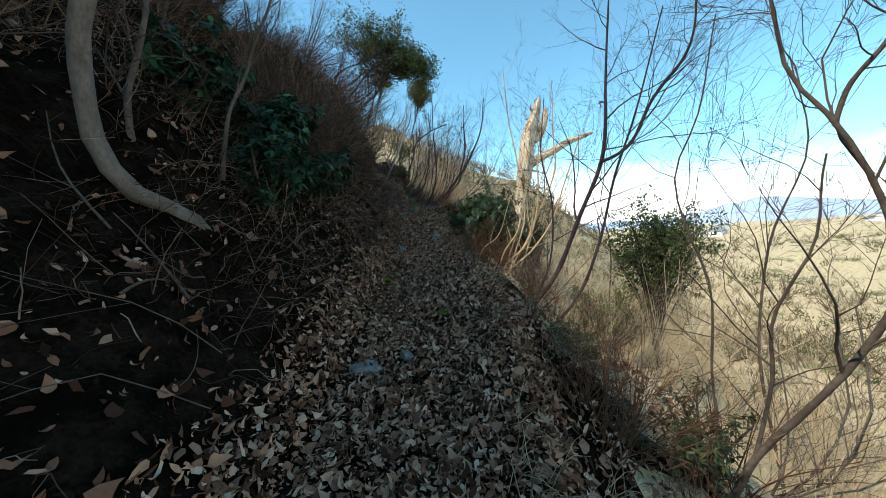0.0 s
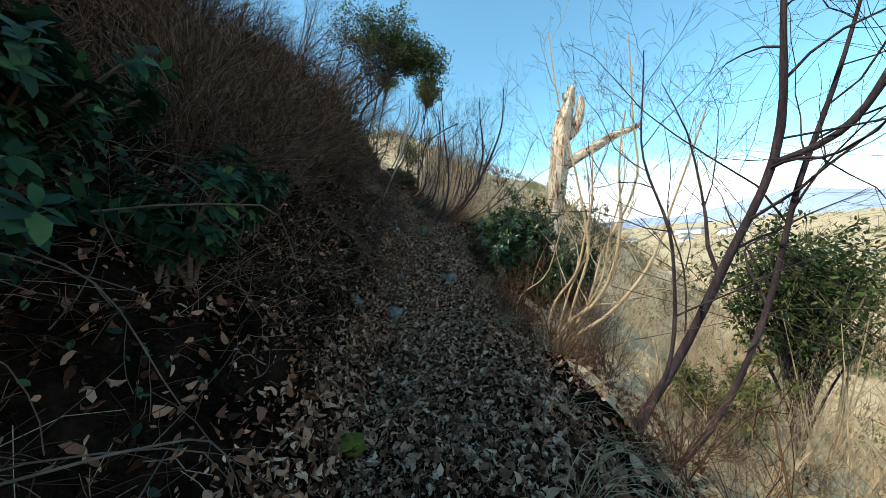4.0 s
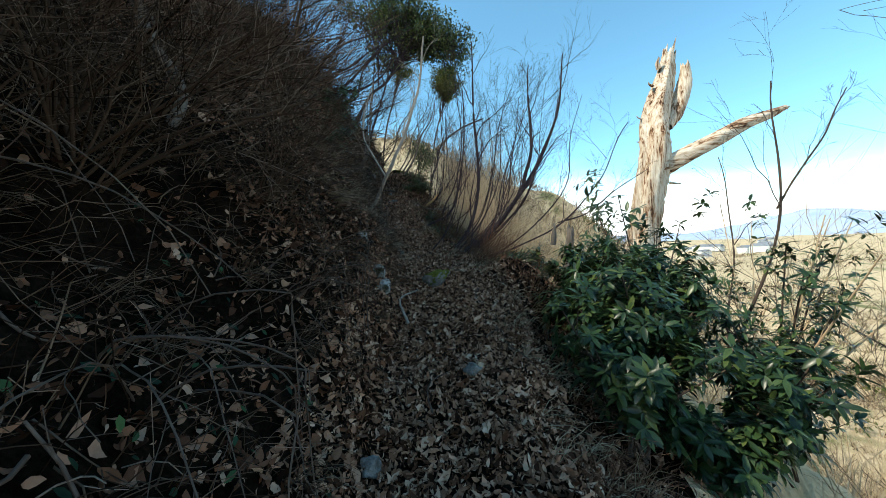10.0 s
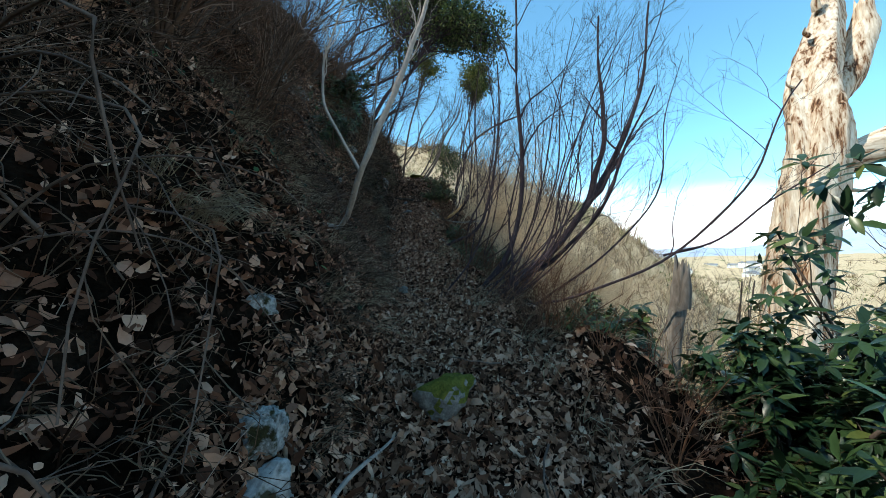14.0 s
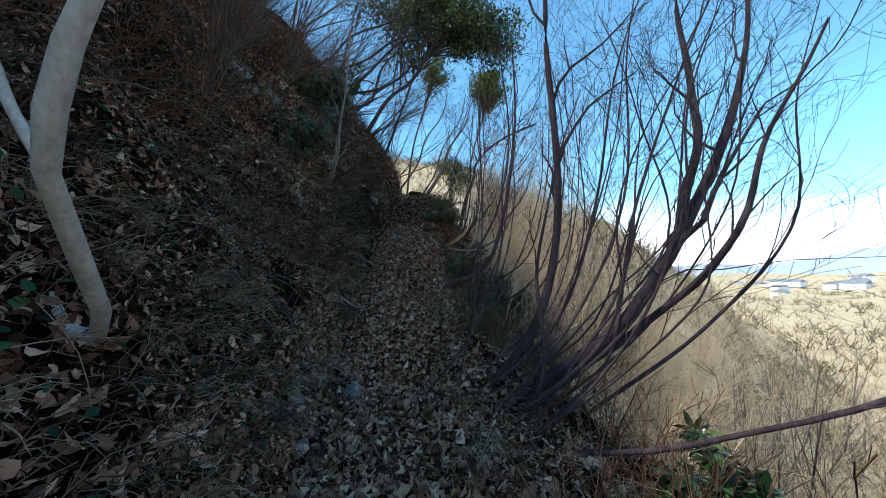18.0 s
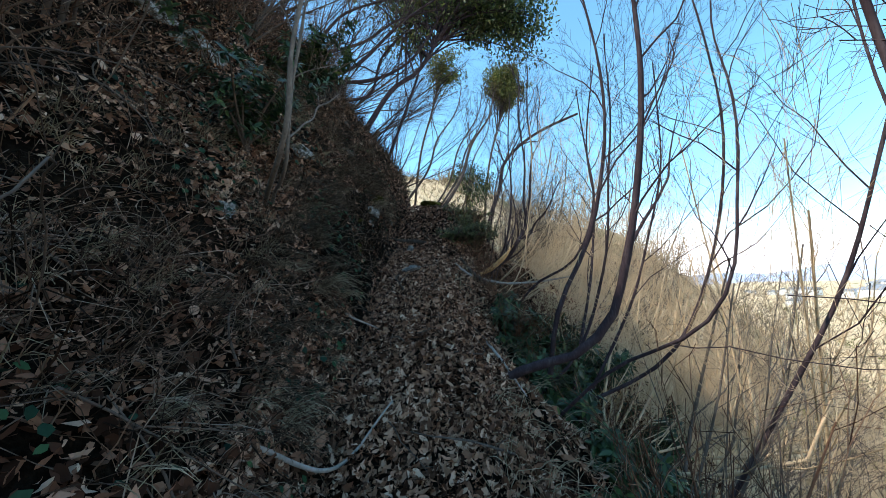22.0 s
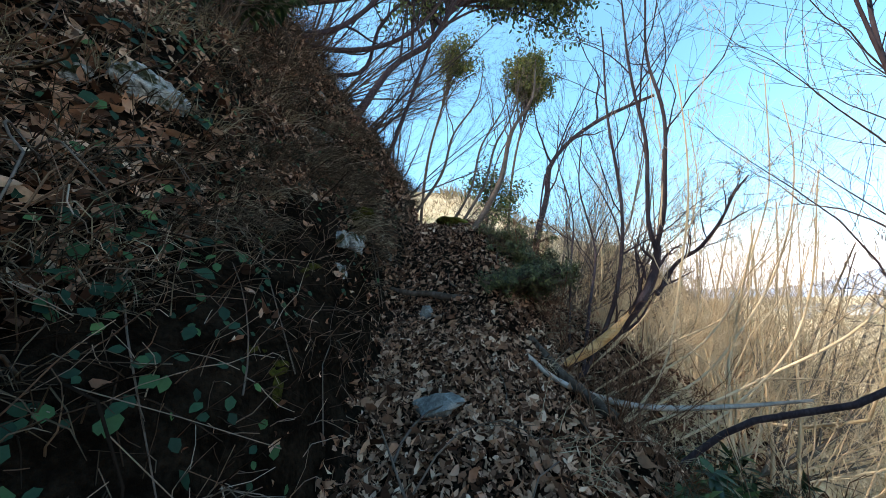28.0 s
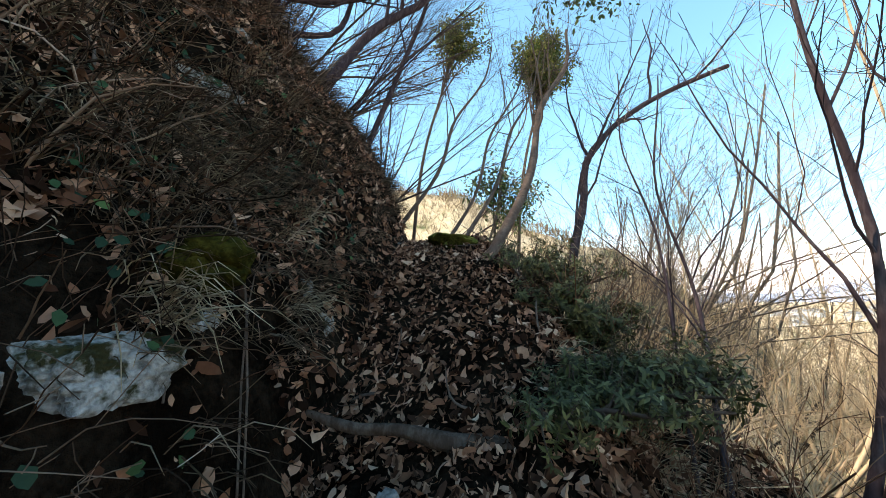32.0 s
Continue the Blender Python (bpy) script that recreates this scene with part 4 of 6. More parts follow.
for i, (bx, by, tx, ty, tz, r0) in enumerate([(-3.52, 19.0, -2.3, 21.2, 9.8, .05), (-4.1, 20.8, -2.6, 22.8, 10.8, .035), (-4.6, 21.6, -2.9, 23.6, 11.6, .035), (-5.2, 21.5, -3.6, 23, 11.4, .04), (-4.4, 23.5, -2.8, 25.5, 12.2, .035)]):
    bz = on(bx, by)
    stemmed_tree("crest_tree", [([(bx, by, bz - .2), (bx * .6 + tx * .4, by * .75 + ty * .25, bz * .78 + tz * .22), (bx * .45 + tx * .55, by * .5 + ty * .5, bz * .5 + tz * .5), (bx * .1 + tx * .9, by * .25 + ty * .75, bz * .25 + tz * .75), (tx, ty, tz)], r0, r0 * .3)],
                 M_TWIG, "slender leaning bare tree on the crest of the path", "tree", 40 + i, 8, 5, 0.36, 0.25, "trees on the crest", start=0.35)


# ---------- leafy trees and shrubs ----------
def whorls(tips, dirs, r, n=8, size=0.16, droop=0.5, width=0.34):
    """Rosettes of long leaves round the tips of shoots."""
    N = len(tips)
    a = (np.arange(n)[None] * 2 * np.pi / n + r.random((N, 1)) * 6.28 + r.normal(size=(N, n)) * 0.25)
    d = unit(dirs)
    ref = np.where(np.abs(d[:, 2:3]) > 0.9, np.array([1.0, 0, 0]), np.array([0, 0, 1.0]))
    u = unit(np.cross(d, ref))
    v = np.cross(d, u)
    out = u[:, None] * np.cos(a)[..., None] + v[:, None] * np.sin(a)[..., None]
    along = unit(out + d[:, None] * (0.35 + 0.3 * r.normal(size=(N, n, 1))) - np.array([0, 0, droop]) * r.random((N, n, 1)))
    pos = np.repeat(tips[:, None], n, 1) + d[:, None] * (r.random((N, n, 1)) - 0.7) * 0.05
    s = size * (0.65 + 0.6 * r.random((N, n)))
    return leaf_mesh(pos.reshape(-1, 3), along.reshape(-1, 3), np.broadcast_to(d[:, None] + np.array([0, 0, .4]), along.shape).reshape(-1, 3), s.ravel(), width, 0.25, -0.18)


def evergreen_shrub(name, x, y, h, spread, label, seed, material=None, leaf=0.125, stems=7, shoots=13, group="", lean=(0, 0), n=8, width=0.34):
    r = np.random.default_rng(seed)
    z = on(x, y)
    ob = thing(name, x, y, z, label, "shrub", group)
    P = []
    for i in range(stems):
        a, k = 6.28 * r.random(), spread * (0.25 + 0.75 * r.random())
        ex, ey, ez = x + math.cos(a) * k + lean[0], y + math.sin(a) * k + lean[1], z + h * (0.6 + 0.45 * r.random())
        P.append(spline([(x + .06 * r.normal(), y + .06 * r.normal(), z - .06), (x * .6 + ex * .4, y * .6 + ey * .4, z * .5 + ez * .5), (ex, ey, ez)], 10))
    P = np.stack(P)
    R = np.broadcast_to(np.linspace(0.016, 0.006, 10), P.shape[:2])
    for i in range(stems):
        part_mesh("stem", fast_mesh("stem", *tubes(P[i:i + 1], R[i:i + 1], 6), M_TWIG), ob)
    C, RC = grow(P, R, shoots, 0.36, 0.8, r, 5, 0.2, 0.08, 0.1)
    part_mesh("shoot_spray", fast_mesh("shoot_spray", *tubes(C, RC, 4), M_TWIG), ob)
    tips = np.concatenate([C[:, -1], C[:, 3], P[:, -1]])
    dirs = np.concatenate([C[:, -1] - C[:, -2], C[:, 3] - C[:, 2], P[:, -1] - P[:, -2]])
    tagged(part_mesh("foliage", fast_mesh("foliage", *whorls(tips, dirs, r, n, leaf, 0.55, width), material or M_GREEN), ob), kind="stuff")
    return ob


RL = "glossy evergreen shrub with long drooping leaves beside the path"
evergreen_shrub("evergreen_shrub", 1.0, 8.7, 1.15, .75, RL, 51, stems=9, group="evergreen shrubs")
evergreen_shrub("evergreen_shrub", 1.05, 9.2, 1.0, .6, RL, 50, stems=8, group="evergreen shrubs")
evergreen_shrub("evergreen_shrub", 1.7, 8.7, .85, .55, RL, 49, stems=8, group="evergreen shrubs")
evergreen_shrub("evergreen_shrub", 1.55, 9.5, 1.5, .8, RL, 52, stems=10, group="evergreen shrubs")
evergreen_shrub("evergreen_shrub", 2.4, 9.2, 1.15, .6, RL, 53, stems=9, group="evergreen shrubs")
evergreen_shrub("evergreen_shrub", 2.0, 10.4, 2.3, .8, RL, 54, stems=10, group="evergreen shrubs")
evergreen_shrub("evergreen_shrub", 1.5, 10.6, 1.1, .5, RL, 55, stems=7, group="evergreen shrubs")
evergreen_shrub("evergreen_shrub", 2.9, 9.7, 2.2, .9, RL, 56, stems=9, group="evergreen shrubs", leaf=.1)
for i, (ex, ey, eh, es) in enumerate([(.95, 9.55, .75, .45), (1.1, 10.15, .8, .45), (.95, 9.05, .55, .35), (1.45, 9.95, 1.0, .5), (1.95, 9.9, 1.3, .55), (1.25, 9.2, .8, .45)]):
    evergreen_shrub("evergreen_shrub", ex, ey, eh, es, RL, 380 + i, stems=8, group="evergreen shrubs")
evergreen_shrub("evergreen_shrub", .35, 11.25, .4, .4, RL, 47, stems=8, group="evergreen shrubs")
evergreen_shrub("evergreen_shrub", .35, 12.0, .5, .45, RL, 46, stems=7, leaf=.15, group="evergreen shrubs")
evergreen_shrub("evergreen_shrub", .75, 11.6, .7, .35, RL, 57, stems=5, group="evergreen shrubs")
evergreen_shrub("evergreen_shrub", 2.2, 12.2, 1.6, .6, RL, 58, stems=6, group="evergreen shrubs")
evergreen_shrub("evergreen_shrub", -.6, 15.6, .45, .5, "low green leafy shrub on the edge of the drop", 59, stems=7, leaf=.11, material=M_GREEN, group="low shrubs")
evergreen_shrub("evergreen_shrub", -1.0, 14.9, .25, .3, "low green leafy shrub on the edge of the drop", 60, stems=7, leaf=.10, material=M_GREEN, group="low shrubs")
evergreen_shrub("evergreen_shrub", -1.0, 16.9, .45, .5, "low green leafy shrub on the edge of the drop", 61, stems=7, leaf=.11, material=M_GREEN, group="low shrubs")
evergreen_shrub("evergreen_shrub", -1.5, 16.3, .5, .45, "low green leafy shrub on the edge of the drop", 66, stems=6, leaf=.12, material=M_GREEN, group="low shrubs")
for i, (ex, ey, eh) in enumerate([(-2.98, 18.15, .12), (-3.1, 19.3, .2)]):
    evergreen_shrub("fine_evergreen", ex, ey, eh, .5, "dense dark green fine-leaved shrub spilling over the edge", 300 + i, M_FINELEAF, .036, 12, 22, "fine-leaved shrubs", (.15, -.1), 9, .3)
for i, (ex, ey, eh) in enumerate([(-1.15, 18.0, .6), (-.8, 17.5, .6), (-1.2, 17.1, .45), (-.4, 16.6, .6), (-.3, 15.4, .55)]):
    evergreen_shrub("evergreen_shrub", ex, ey, eh, .5, "bright green drooping evergreen shrub below the path", 320 + i, M_GREEN, .13, 7, 9, "evergreen shrubs")
for i, (ex, ey, eh) in enumerate([(-1.7, 16.3, .5), (-1.5, 15.95, .45), (-1.25, 15.6, .45), (-1.0, 15.3, .4), (-1.9, 16.8, .35)]):
    evergreen_shrub("evergreen_shrub", ex, ey, eh, .28, "bright green drooping evergreen shrub on the edge of the drop", 340 + i, M_GREEN, .1, 7, 9, "evergreen shrubs")
for i, (ex, ey, eh) in enumerate([(-2.85, 18.35, .2), (-2.7, 18.6, .25), (-2.75, 18.95, .3), (-2.95, 19.5, .3)]):
    evergreen_shrub("fine_evergreen", ex, ey, eh, .4, "dense olive-green fine-leaved shrub spilling over the edge", 360 + i, M_FINELEAF, .045, 12, 20, "fine-leaved shrubs", (.2, -.1), 8, .32)
evergreen_shrub("evergreen_shrub", 1.9, 3.2, .5, .6, "dense low evergreen shrub at the edge of the drop", 67, stems=9, leaf=.05, shoots=14, material=M_FINELEAF, group="small-leaved shrubs")
evergreen_shrub("evergreen_shrub", 2.2, 2.0, .5, .6, "dense low evergreen shrub at the edge of the drop", 68, stems=9, leaf=.05, shoots=14, material=M_FINELEAF, group="small-leaved shrubs")
evergreen_shrub("evergreen_shrub", 3.6, 6.8, 1.2, .8, "sunlit evergreen shrub on the slope", 69, stems=9, leaf=.09, shoots=14, material=M_YELLOWGREEN, group="slope shrubs")
evergreen_shrub("evergreen_shrub", 4.6, 8.0, 1.5, 1.0, "sunlit evergreen shrub on the slope", 70, stems=9, leaf=.09, shoots=14, material=M_YELLOWGREEN, group="slope shrubs")
evergreen_shrub("evergreen_shrub", .7, 12.3, .8, .4, RL, 76, stems=6, group="evergreen shrubs")
evergreen_shrub("evergreen_shrub", .1, 11.6, .35, .4, RL, 77, stems=7, leaf=.12, group="evergreen shrubs")
evergreen_shrub("evergreen_shrub", -2.95, 18.95, .16, .35, "small-leaved evergreen shrub at the edge of the path", 62, stems=9, leaf=.045, shoots=18, material=M_FINELEAF, group="small-leaved shrubs")
evergreen_shrub("evergreen_shrub", -3.1, 20.0, .55, .5, "small-leaved evergreen shrub at the edge of the path", 64, stems=9, leaf=.045, shoots=18, material=M_FINELEAF, group="small-leaved shrubs")
evergreen_shrub("evergreen_shrub", -1.05, 14.1, .28, .3, "small-leaved evergreen shrub at the edge of the path", 65, stems=7, leaf=.07, shoots=12, group="small-leaved shrubs")
BL = "dark green broad-leaved shrub on the shaded bank"
for i, (bx, by, bh) in enumerate([(-1.15, 2.6, .55), (-1.5, 3.2, .65), (-1.25, 3.8, .5), (-1.9, 2.7, .6), (-1.75, 3.4, .5)]):
    evergreen_shrub("broadleaf_shrub", bx, by, bh, .5, BL, 171 + i, M_BROADLEAF, .085, 10, 13, "broad-leaved shrubs", (.1, 0), 6, .5)
evergreen_shrub("broadleaf_shrub", -1.5, 4.7, .35, .4, BL, 73, M_BROADLEAF, .07, 9, 14, "broad-leaved shrubs", (.1, 0), 7, .45)
evergreen_shrub("broadleaf_shrub", -5.4, 16.9, 1.0, .8, BL, 74, M_GREEN, .14, 8, 10, "broad-leaved shrubs", (.2, -.1), 7, .36)
evergreen_shrub("broadleaf_shrub", -4.6, 15.0, .8, .7, BL, 75, M_GREEN, .12, 7, 10, "broad-leaved shrubs", (.2, -.1), 7, .36)


def leaf_cloud(centres, radii, per, size, r, width=0.42):
    """Small leaves thrown about the centres, denser outwards."""
    N = len(centres)
    d = unit(r.normal(size=(N, per, 3)))
    rad = radii[:, None, None] * (0.25 + 0.75 * r.random((N, per, 1)) ** 0.6)
    pos = centres[:, None] + d * rad * np.array([1, 1, 0.75])
    along = unit(d + r.normal(size=d.shape) * 0.7 - np.array([0, 0, .3]))
    s = size * (0.6 + 0.8 * r.random((N, per)))
    return leaf_mesh(pos.reshape(-1, 3), along.reshape(-1, 3), unit(r.normal(size=(N * per, 3)) + np.array([0, 0, 1.2])), s.ravel(), width, 0.2, -0.1)


def evergreen_tree(name, trunk, r0, limb_ends, label, seed, clump=0.38, per=34, leaf=0.085, twigs=5, material=None, bark=None):
    """A leafy tree: trunk, limbs to the given ends, and clumps of leaves round their shoots."""
    r = np.random.default_rng(seed)
    ob = thing(name, *trunk[0], label, "tree")
    P, R = bark_part("trunk", [trunk], [[r0, r0 * .75, r0 * .4]], 18, 9, bark or M_BARK_DARK, ob, knots=.04, seed=seed)
    lines = []
    for t, e in limb_ends:
        b = P[0][int(t * 17)]
        e = np.array(e, float)
        lines.append(spline([b, b * .55 + e * .45 + np.array([0, 0, .25]), e], 10))
    L = np.stack(lines)
    RL_ = np.broadcast_to(np.linspace(r0 * .4, r0 * .1, 10), L.shape[:2])
    for i in range(len(L)):
        part_mesh("limb", fast_mesh("limb", *tubes(L[i:i + 1], RL_[i:i + 1], 6), bark or M_BARK_DARK), ob)
    C, RC = grow(L, RL_, twigs, 0.4, 0.7, r, 6, 0.15, 0.35, 0.15)
    part_mesh("twig_spray", fast_mesh("twig_spray", *tubes(C, RC, 4), bark or M_BARK_DARK), ob)
    cen = np.concatenate([C[:, -1], C[:, 3], L[:, -1], L[:, -3]])
    cen = cen + r.normal(size=cen.shape) * 0.08
    rad = clump * (0.6 + 0.7 * r.random(len(cen)))
    tagged(part_mesh("crown", fast_mesh("crown", *leaf_cloud(cen, rad, per, leaf, r), material or M_GREEN), ob), kind="stuff")
    return ob


rj = np.random.default_rng(81)
def lobe(c, rad, n, lo=.55):
    return [(lo + (.98 - lo) * rj.random(), tuple(np.array(c) + unit(rj.normal(size=3)) * np.array(rad) * (.55 + .45 * rj.random()))) for i in range(n)]


ends = lobe((-1.7, 22.8, 13.2), (1.4, 1.3, 1.2), 34, .75) + lobe((-4.2, 22.3, 15.4), (2.0, 1.5, 1.6), 34) + lobe((-2.9, 22.4, 14.0), (1.5, 1.2, 1.3), 22) + lobe((-5.9, 21.6, 15.6), (1.6, 1.2, 1.5), 14, .4) + lobe((-4.9, 21.2, 12.6), (1.0, .8, .7), 4, .4)
evergreen_tree("evergreen_tree", [(-6.05, 20.15, on(-6.05, 20.15) - .2), (-5.85, 20.3, 9.0), (-5.26, 20.94, 10.5), (-4.7, 21.3, 11.1), (-4.2, 21.5, 12.0), (-3.4, 22.0, 14.0)], .085, ends,
               "dark evergreen tree leaning out from the slope over the path", 82, .36, 16, .13, 6, M_CROWN)
for i, pts in enumerate([[(-7.3, 18.6, on(-7.3, 18.6) - .1), (-6.67, 19.4, 10.0), (-5.87, 20.16, 10.25), (-4.88, 20.84, 11.1), (-4.16, 21.28, 12.5), (-3.5, 21.6, 14.2)],
                         [(-6.5, 19.8, on(-6.5, 19.8) - .1), (-6.04, 20.47, 10.0), (-5.76, 20.9, 11.5), (-4.77, 21.57, 13.2), (-3.8, 22.1, 14.8)],
                         [(-7.1, 18.1, on(-7.1, 18.1) - .1), (-6.47, 19.09, 10.5), (-5.77, 19.95, 11.4), (-4.83, 20.75, 12.6), (-3.9, 21.4, 13.2)],
                         [(-5.6, 20.9, on(-5.6, 20.9) - .1), (-4.82, 21.64, 11.2), (-4.57, 22.07, 12.8), (-4.1, 22.5, 14.6)],
                         [(-6.6, 18.9, on(-6.6, 18.9) - .1), (-6.1, 19.5, 10.2), (-5.2, 20.2, 11.6), (-4.4, 20.6, 12.6), (-3.3, 21.0, 13.4)],
                         [(-7.8, 18.0, on(-7.8, 18.0) - .1), (-7.0, 18.8, 10.6), (-6.2, 19.5, 12.0), (-5.0, 20.2, 12.8), (-3.8, 20.8, 13.8)]]):
    stemmed_tree("slope_edge_tree", [(pts, .05 if i % 2 else .06, .014)], M_BARK_DARK, "dark bare tree leaning out from the edge of the slope", "tree", 90 + i, 6, 5, .36, .15, "trees on the slope edge", spread=.8, start=.2)
ends = lobe((-2.1, 26.8, 14.3), (.5, .55, .5), 12, .8) + lobe((-2.6, 26.7, 13.6), (.42, .45, .35), 8, .75) + lobe((-1.75, 26.9, 13.5), (.42, .4, .4), 8, .75) + lobe((-2.2, 26.7, 12.9), (.4, .3, .3), 5, .7)
evergreen_tree("crest_evergreen", [(-3.5, 25.6, on(-3.5, 25.6) - .2), (-3.0, 26.0, 9.8), (-2.5, 26.5, 12.0), (-2.2, 26.8, 13.4)], .06, ends,
               "tall thin tree with a rounded olive-green crown", 83, .24, 46, .1, 5, M_YELLOWGREEN, M_TWIG)
ends = lobe((-5.1, 26.0, 15.0), (.6, .5, .9), 12, .7) + lobe((-4.5, 26.0, 14.0), (.5, .4, .35), 7, .6)
evergreen_tree("crest_evergreen", [(-6.4, 25.2, on(-6.4, 25.2) - .2), (-6.0, 25.5, 10.5), (-5.4, 25.8, 13.0), (-5.1, 26.0, 14.8)], .06, ends,
               "tall thin tree with a narrow ragged olive-green crown", 85, .26, 22, .1, 4, M_YELLOWGREEN, M_TWIG)
ends = lobe((-3.9, 24.6, 8.7), (.7, .6, .6), 12, .3) + lobe((-3.0, 24.2, 8.0), (.5, .5, .4), 7, .3)
evergreen_tree("crest_bush", [(-3.9, 24.3, on(-3.9, 24.3) - .2), (-3.8, 24.4, 7.6), (-3.6, 24.5, 8.6)], .04, ends, "dark green leafy bush behind the crest of the path", 86, .22, 16, .09, 4, M_CROWN, M_TWIG)
BX, BY, BZ = 5.0, 7.1, 1.3
ends = []
for cx, cy, cz, rx, rz, k in ((-.45, .0, .28, .45, .3, 12), (.35, .1, .12, .5, .28, 13), (-.05, -.1, -.1, .8, .25, 14), (.75, .1, -.35, .5, .3, 9), (-.85, -.1, -.45, .4, .25, 7), (.1, 0, -.65, .5, .25, 6)):
    ends += lobe((BX + cx, BY + cy, BZ + cz), (rx, .6, rz), k, .2)
evergreen_tree("slope_evergreen", [(BX - .1, BY, on(BX - .1, BY) - .1), (BX - .2, BY, BZ - 1.4), (BX, BY, BZ - .5)], .05, ends, "broad sunlit evergreen bush on the slope below the path", 84, .2, 17, .075, 4, M_CROWN)

# ---------- bare shrubs, brush, grass ----------
def shrub_proto(name, stems, h, seed, material, label, limbs=5, twigs=4, fine=3, spread=0.45, r0=0.012, sweep=False):
    r = np.random.default_rng(seed)
    ob = thing(name, 0, 0, 0, label, "shrub", name + "s")
    P = []
    for i in range(stems):
        a, k, hh = 6.28 * r.random(), spread * h * (0.2 + 0.9 * r.random()), h * (0.55 + 0.5 * r.random())
        if sweep:   # stems lean out over the drop, then turn upwards
            a = 1.1 * r.normal() * .6
            c, q = math.cos(a), math.sin(a)
            P.append(spline([(.08 * r.normal(), .08 * r.normal(), -.15), (c * k * .55, q * k * .55, hh * .12), (c * k * .95, q * k * .95, hh * .4), (c * k * 1.05 + .1 * r.normal(), q * k + .1 * r.normal(), hh)], 6))
            continue
        P.append(spline([(.06 * r.normal(), .06 * r.normal(), -.15), (math.cos(a) * k * .35, math.sin(a) * k * .35, hh * .4), (math.cos(a) * k + .08 * r.normal(), math.sin(a) * k + .08 * r.normal(), hh)], 6))
    P = np.stack(P)
    R = np.broadcast_to(np.linspace(r0, r0 * .35, 6), P.shape[:2]) * (0.6 + 0.8 * r.random((stems, 1)))
    for i in range(stems):
        part_mesh("stem", fast_mesh("stem", *tubes(P[i:i + 1], R[i:i + 1], 4), material), ob)
    L1, R1 = grow(P, R, limbs, .5, .6, r, 5, .15, .15, .16)
    L2, R2 = grow(L1, R1, twigs, .55, .6, r, 3, .1, .15, .2)
    V, F = tubes(L1, R1, 3)
    V2, F2 = tubes(L2, R2, 3)
    V, F, base = [V, V2], [F, F2 + len(V)], len(V) + len(V2)
    if fine:
        L3, R3 = grow(L2, R2, fine, .6, .55, r, 2, .05, .2, .15)
        V3, F3 = tubes(L3, R3, 3)
        V.append(V3)
        F.append(F3 + base)
    tagged(part_mesh("twig_spray", fast_mesh("twig_spray", np.concatenate(V), np.concatenate(F), material), ob), kind="stuff")
    return ob


def plant(proto, spots, r, tilt=(0, 0), turn=360):
    """Copies of a shrub on the ground at the spots; the first spot takes the original."""
    for i, (x, y, s) in enumerate(spots):
        m = pose(x, y, on(x, y), tilt[0] * (0.6 + .8 * r.random()) + 8 * r.normal(), tilt[1] * (0.6 + .8 * r.random()) + 8 * r.normal(), 0) @ pose(0, 0, 0, 0, 0, turn * (r.random() - .5))
        if i == 0:
            proto.matrix_basis = m
        else:
            ob = copy_thing(proto, m)
        (proto if i == 0 else ob).scale = (s, s, s)


rb = np.random.default_rng(91)
bank_spots = []
while len(bank_spots) < 72:
    y = 0.5 + 22 * rb.random()
    L = 1.3 + 7.0 * rb.random() ** 1.2
    if y > 14 and L < 2.2:
        continue
    bank_spots.append((float(trail_x(y)) - L - .4, y, 0.6 + 0.7 * rb.random()))
BK = "leafless grey-brown shrub with fine twigs on the bank"
protos = [shrub_proto("bank_shrub", 8, 1.15, 101, M_TWIGDARK, BK, 5, 4, 2), shrub_proto("bank_shrub", 10, 1.5, 102, M_TWIGDARK, BK, 5, 4, 2, .4), shrub_proto("bank_shrub", 6, 1.9, 103, M_TWIG, BK, 6, 4, 2, .35, .016)]
for i, p in enumerate(protos):
    plant(p, bank_spots[i::3], rb, (4, 32))
# dense fine-twigged shrubs close to the path
protos = [shrub_proto("twiggy_shrub", 12, 1.2, 104, M_TWIGDARK, "dense dark fine-twigged bare shrub on the bank", 7, 5, 3, .6, .010)]
plant(protos[0], [(-1.9, 6.2, 1.05), (-2.2, 7.2, 1.15), (-2.6, 6.4, 1.2), (-1.7, 5.2, .9), (-2.5, 5.2, 1.2), (-3.3, 7.4, 1.25), (-2.0, 8.3, .8), (-3.4, 6.0, 1.3), (-3.1, 8.6, 1.1), (-3.6, 9.6, 1.1), (-4.2, 8.2, 1.3), (-1.9, 4.6, .9)], rb, (4, 26))
# bare saplings along the skyline of the slope
sky_spots = [(-7.4, 20.5, 1.0), (-6.6, 19.8, .9), (-6.9, 21.8, 1.1), (-6.0, 21.0, .8), (-8.2, 18.8, 1.1), (-7.2, 17.6, .8), (-8.0, 22.4, 1.2), (-6.2, 23.2, 1.0), (-7.0, 24.4, 1.1), (-5.6, 24.6, .9), (-9.0, 20.2, 1.2), (-5.6, 20.3, .6), (-8.8, 16.4, .8), (-8.5, 12.8, .8), (-8.2, 9.4, .8), (-6.6, 22.6, .7), (-6.4, 18.4, .7), (-7.6, 19.4, 1.0), (-7.2, 21.2, 1.0), (-7.7, 16.8, .7), (-6.3, 15.6, .5)]
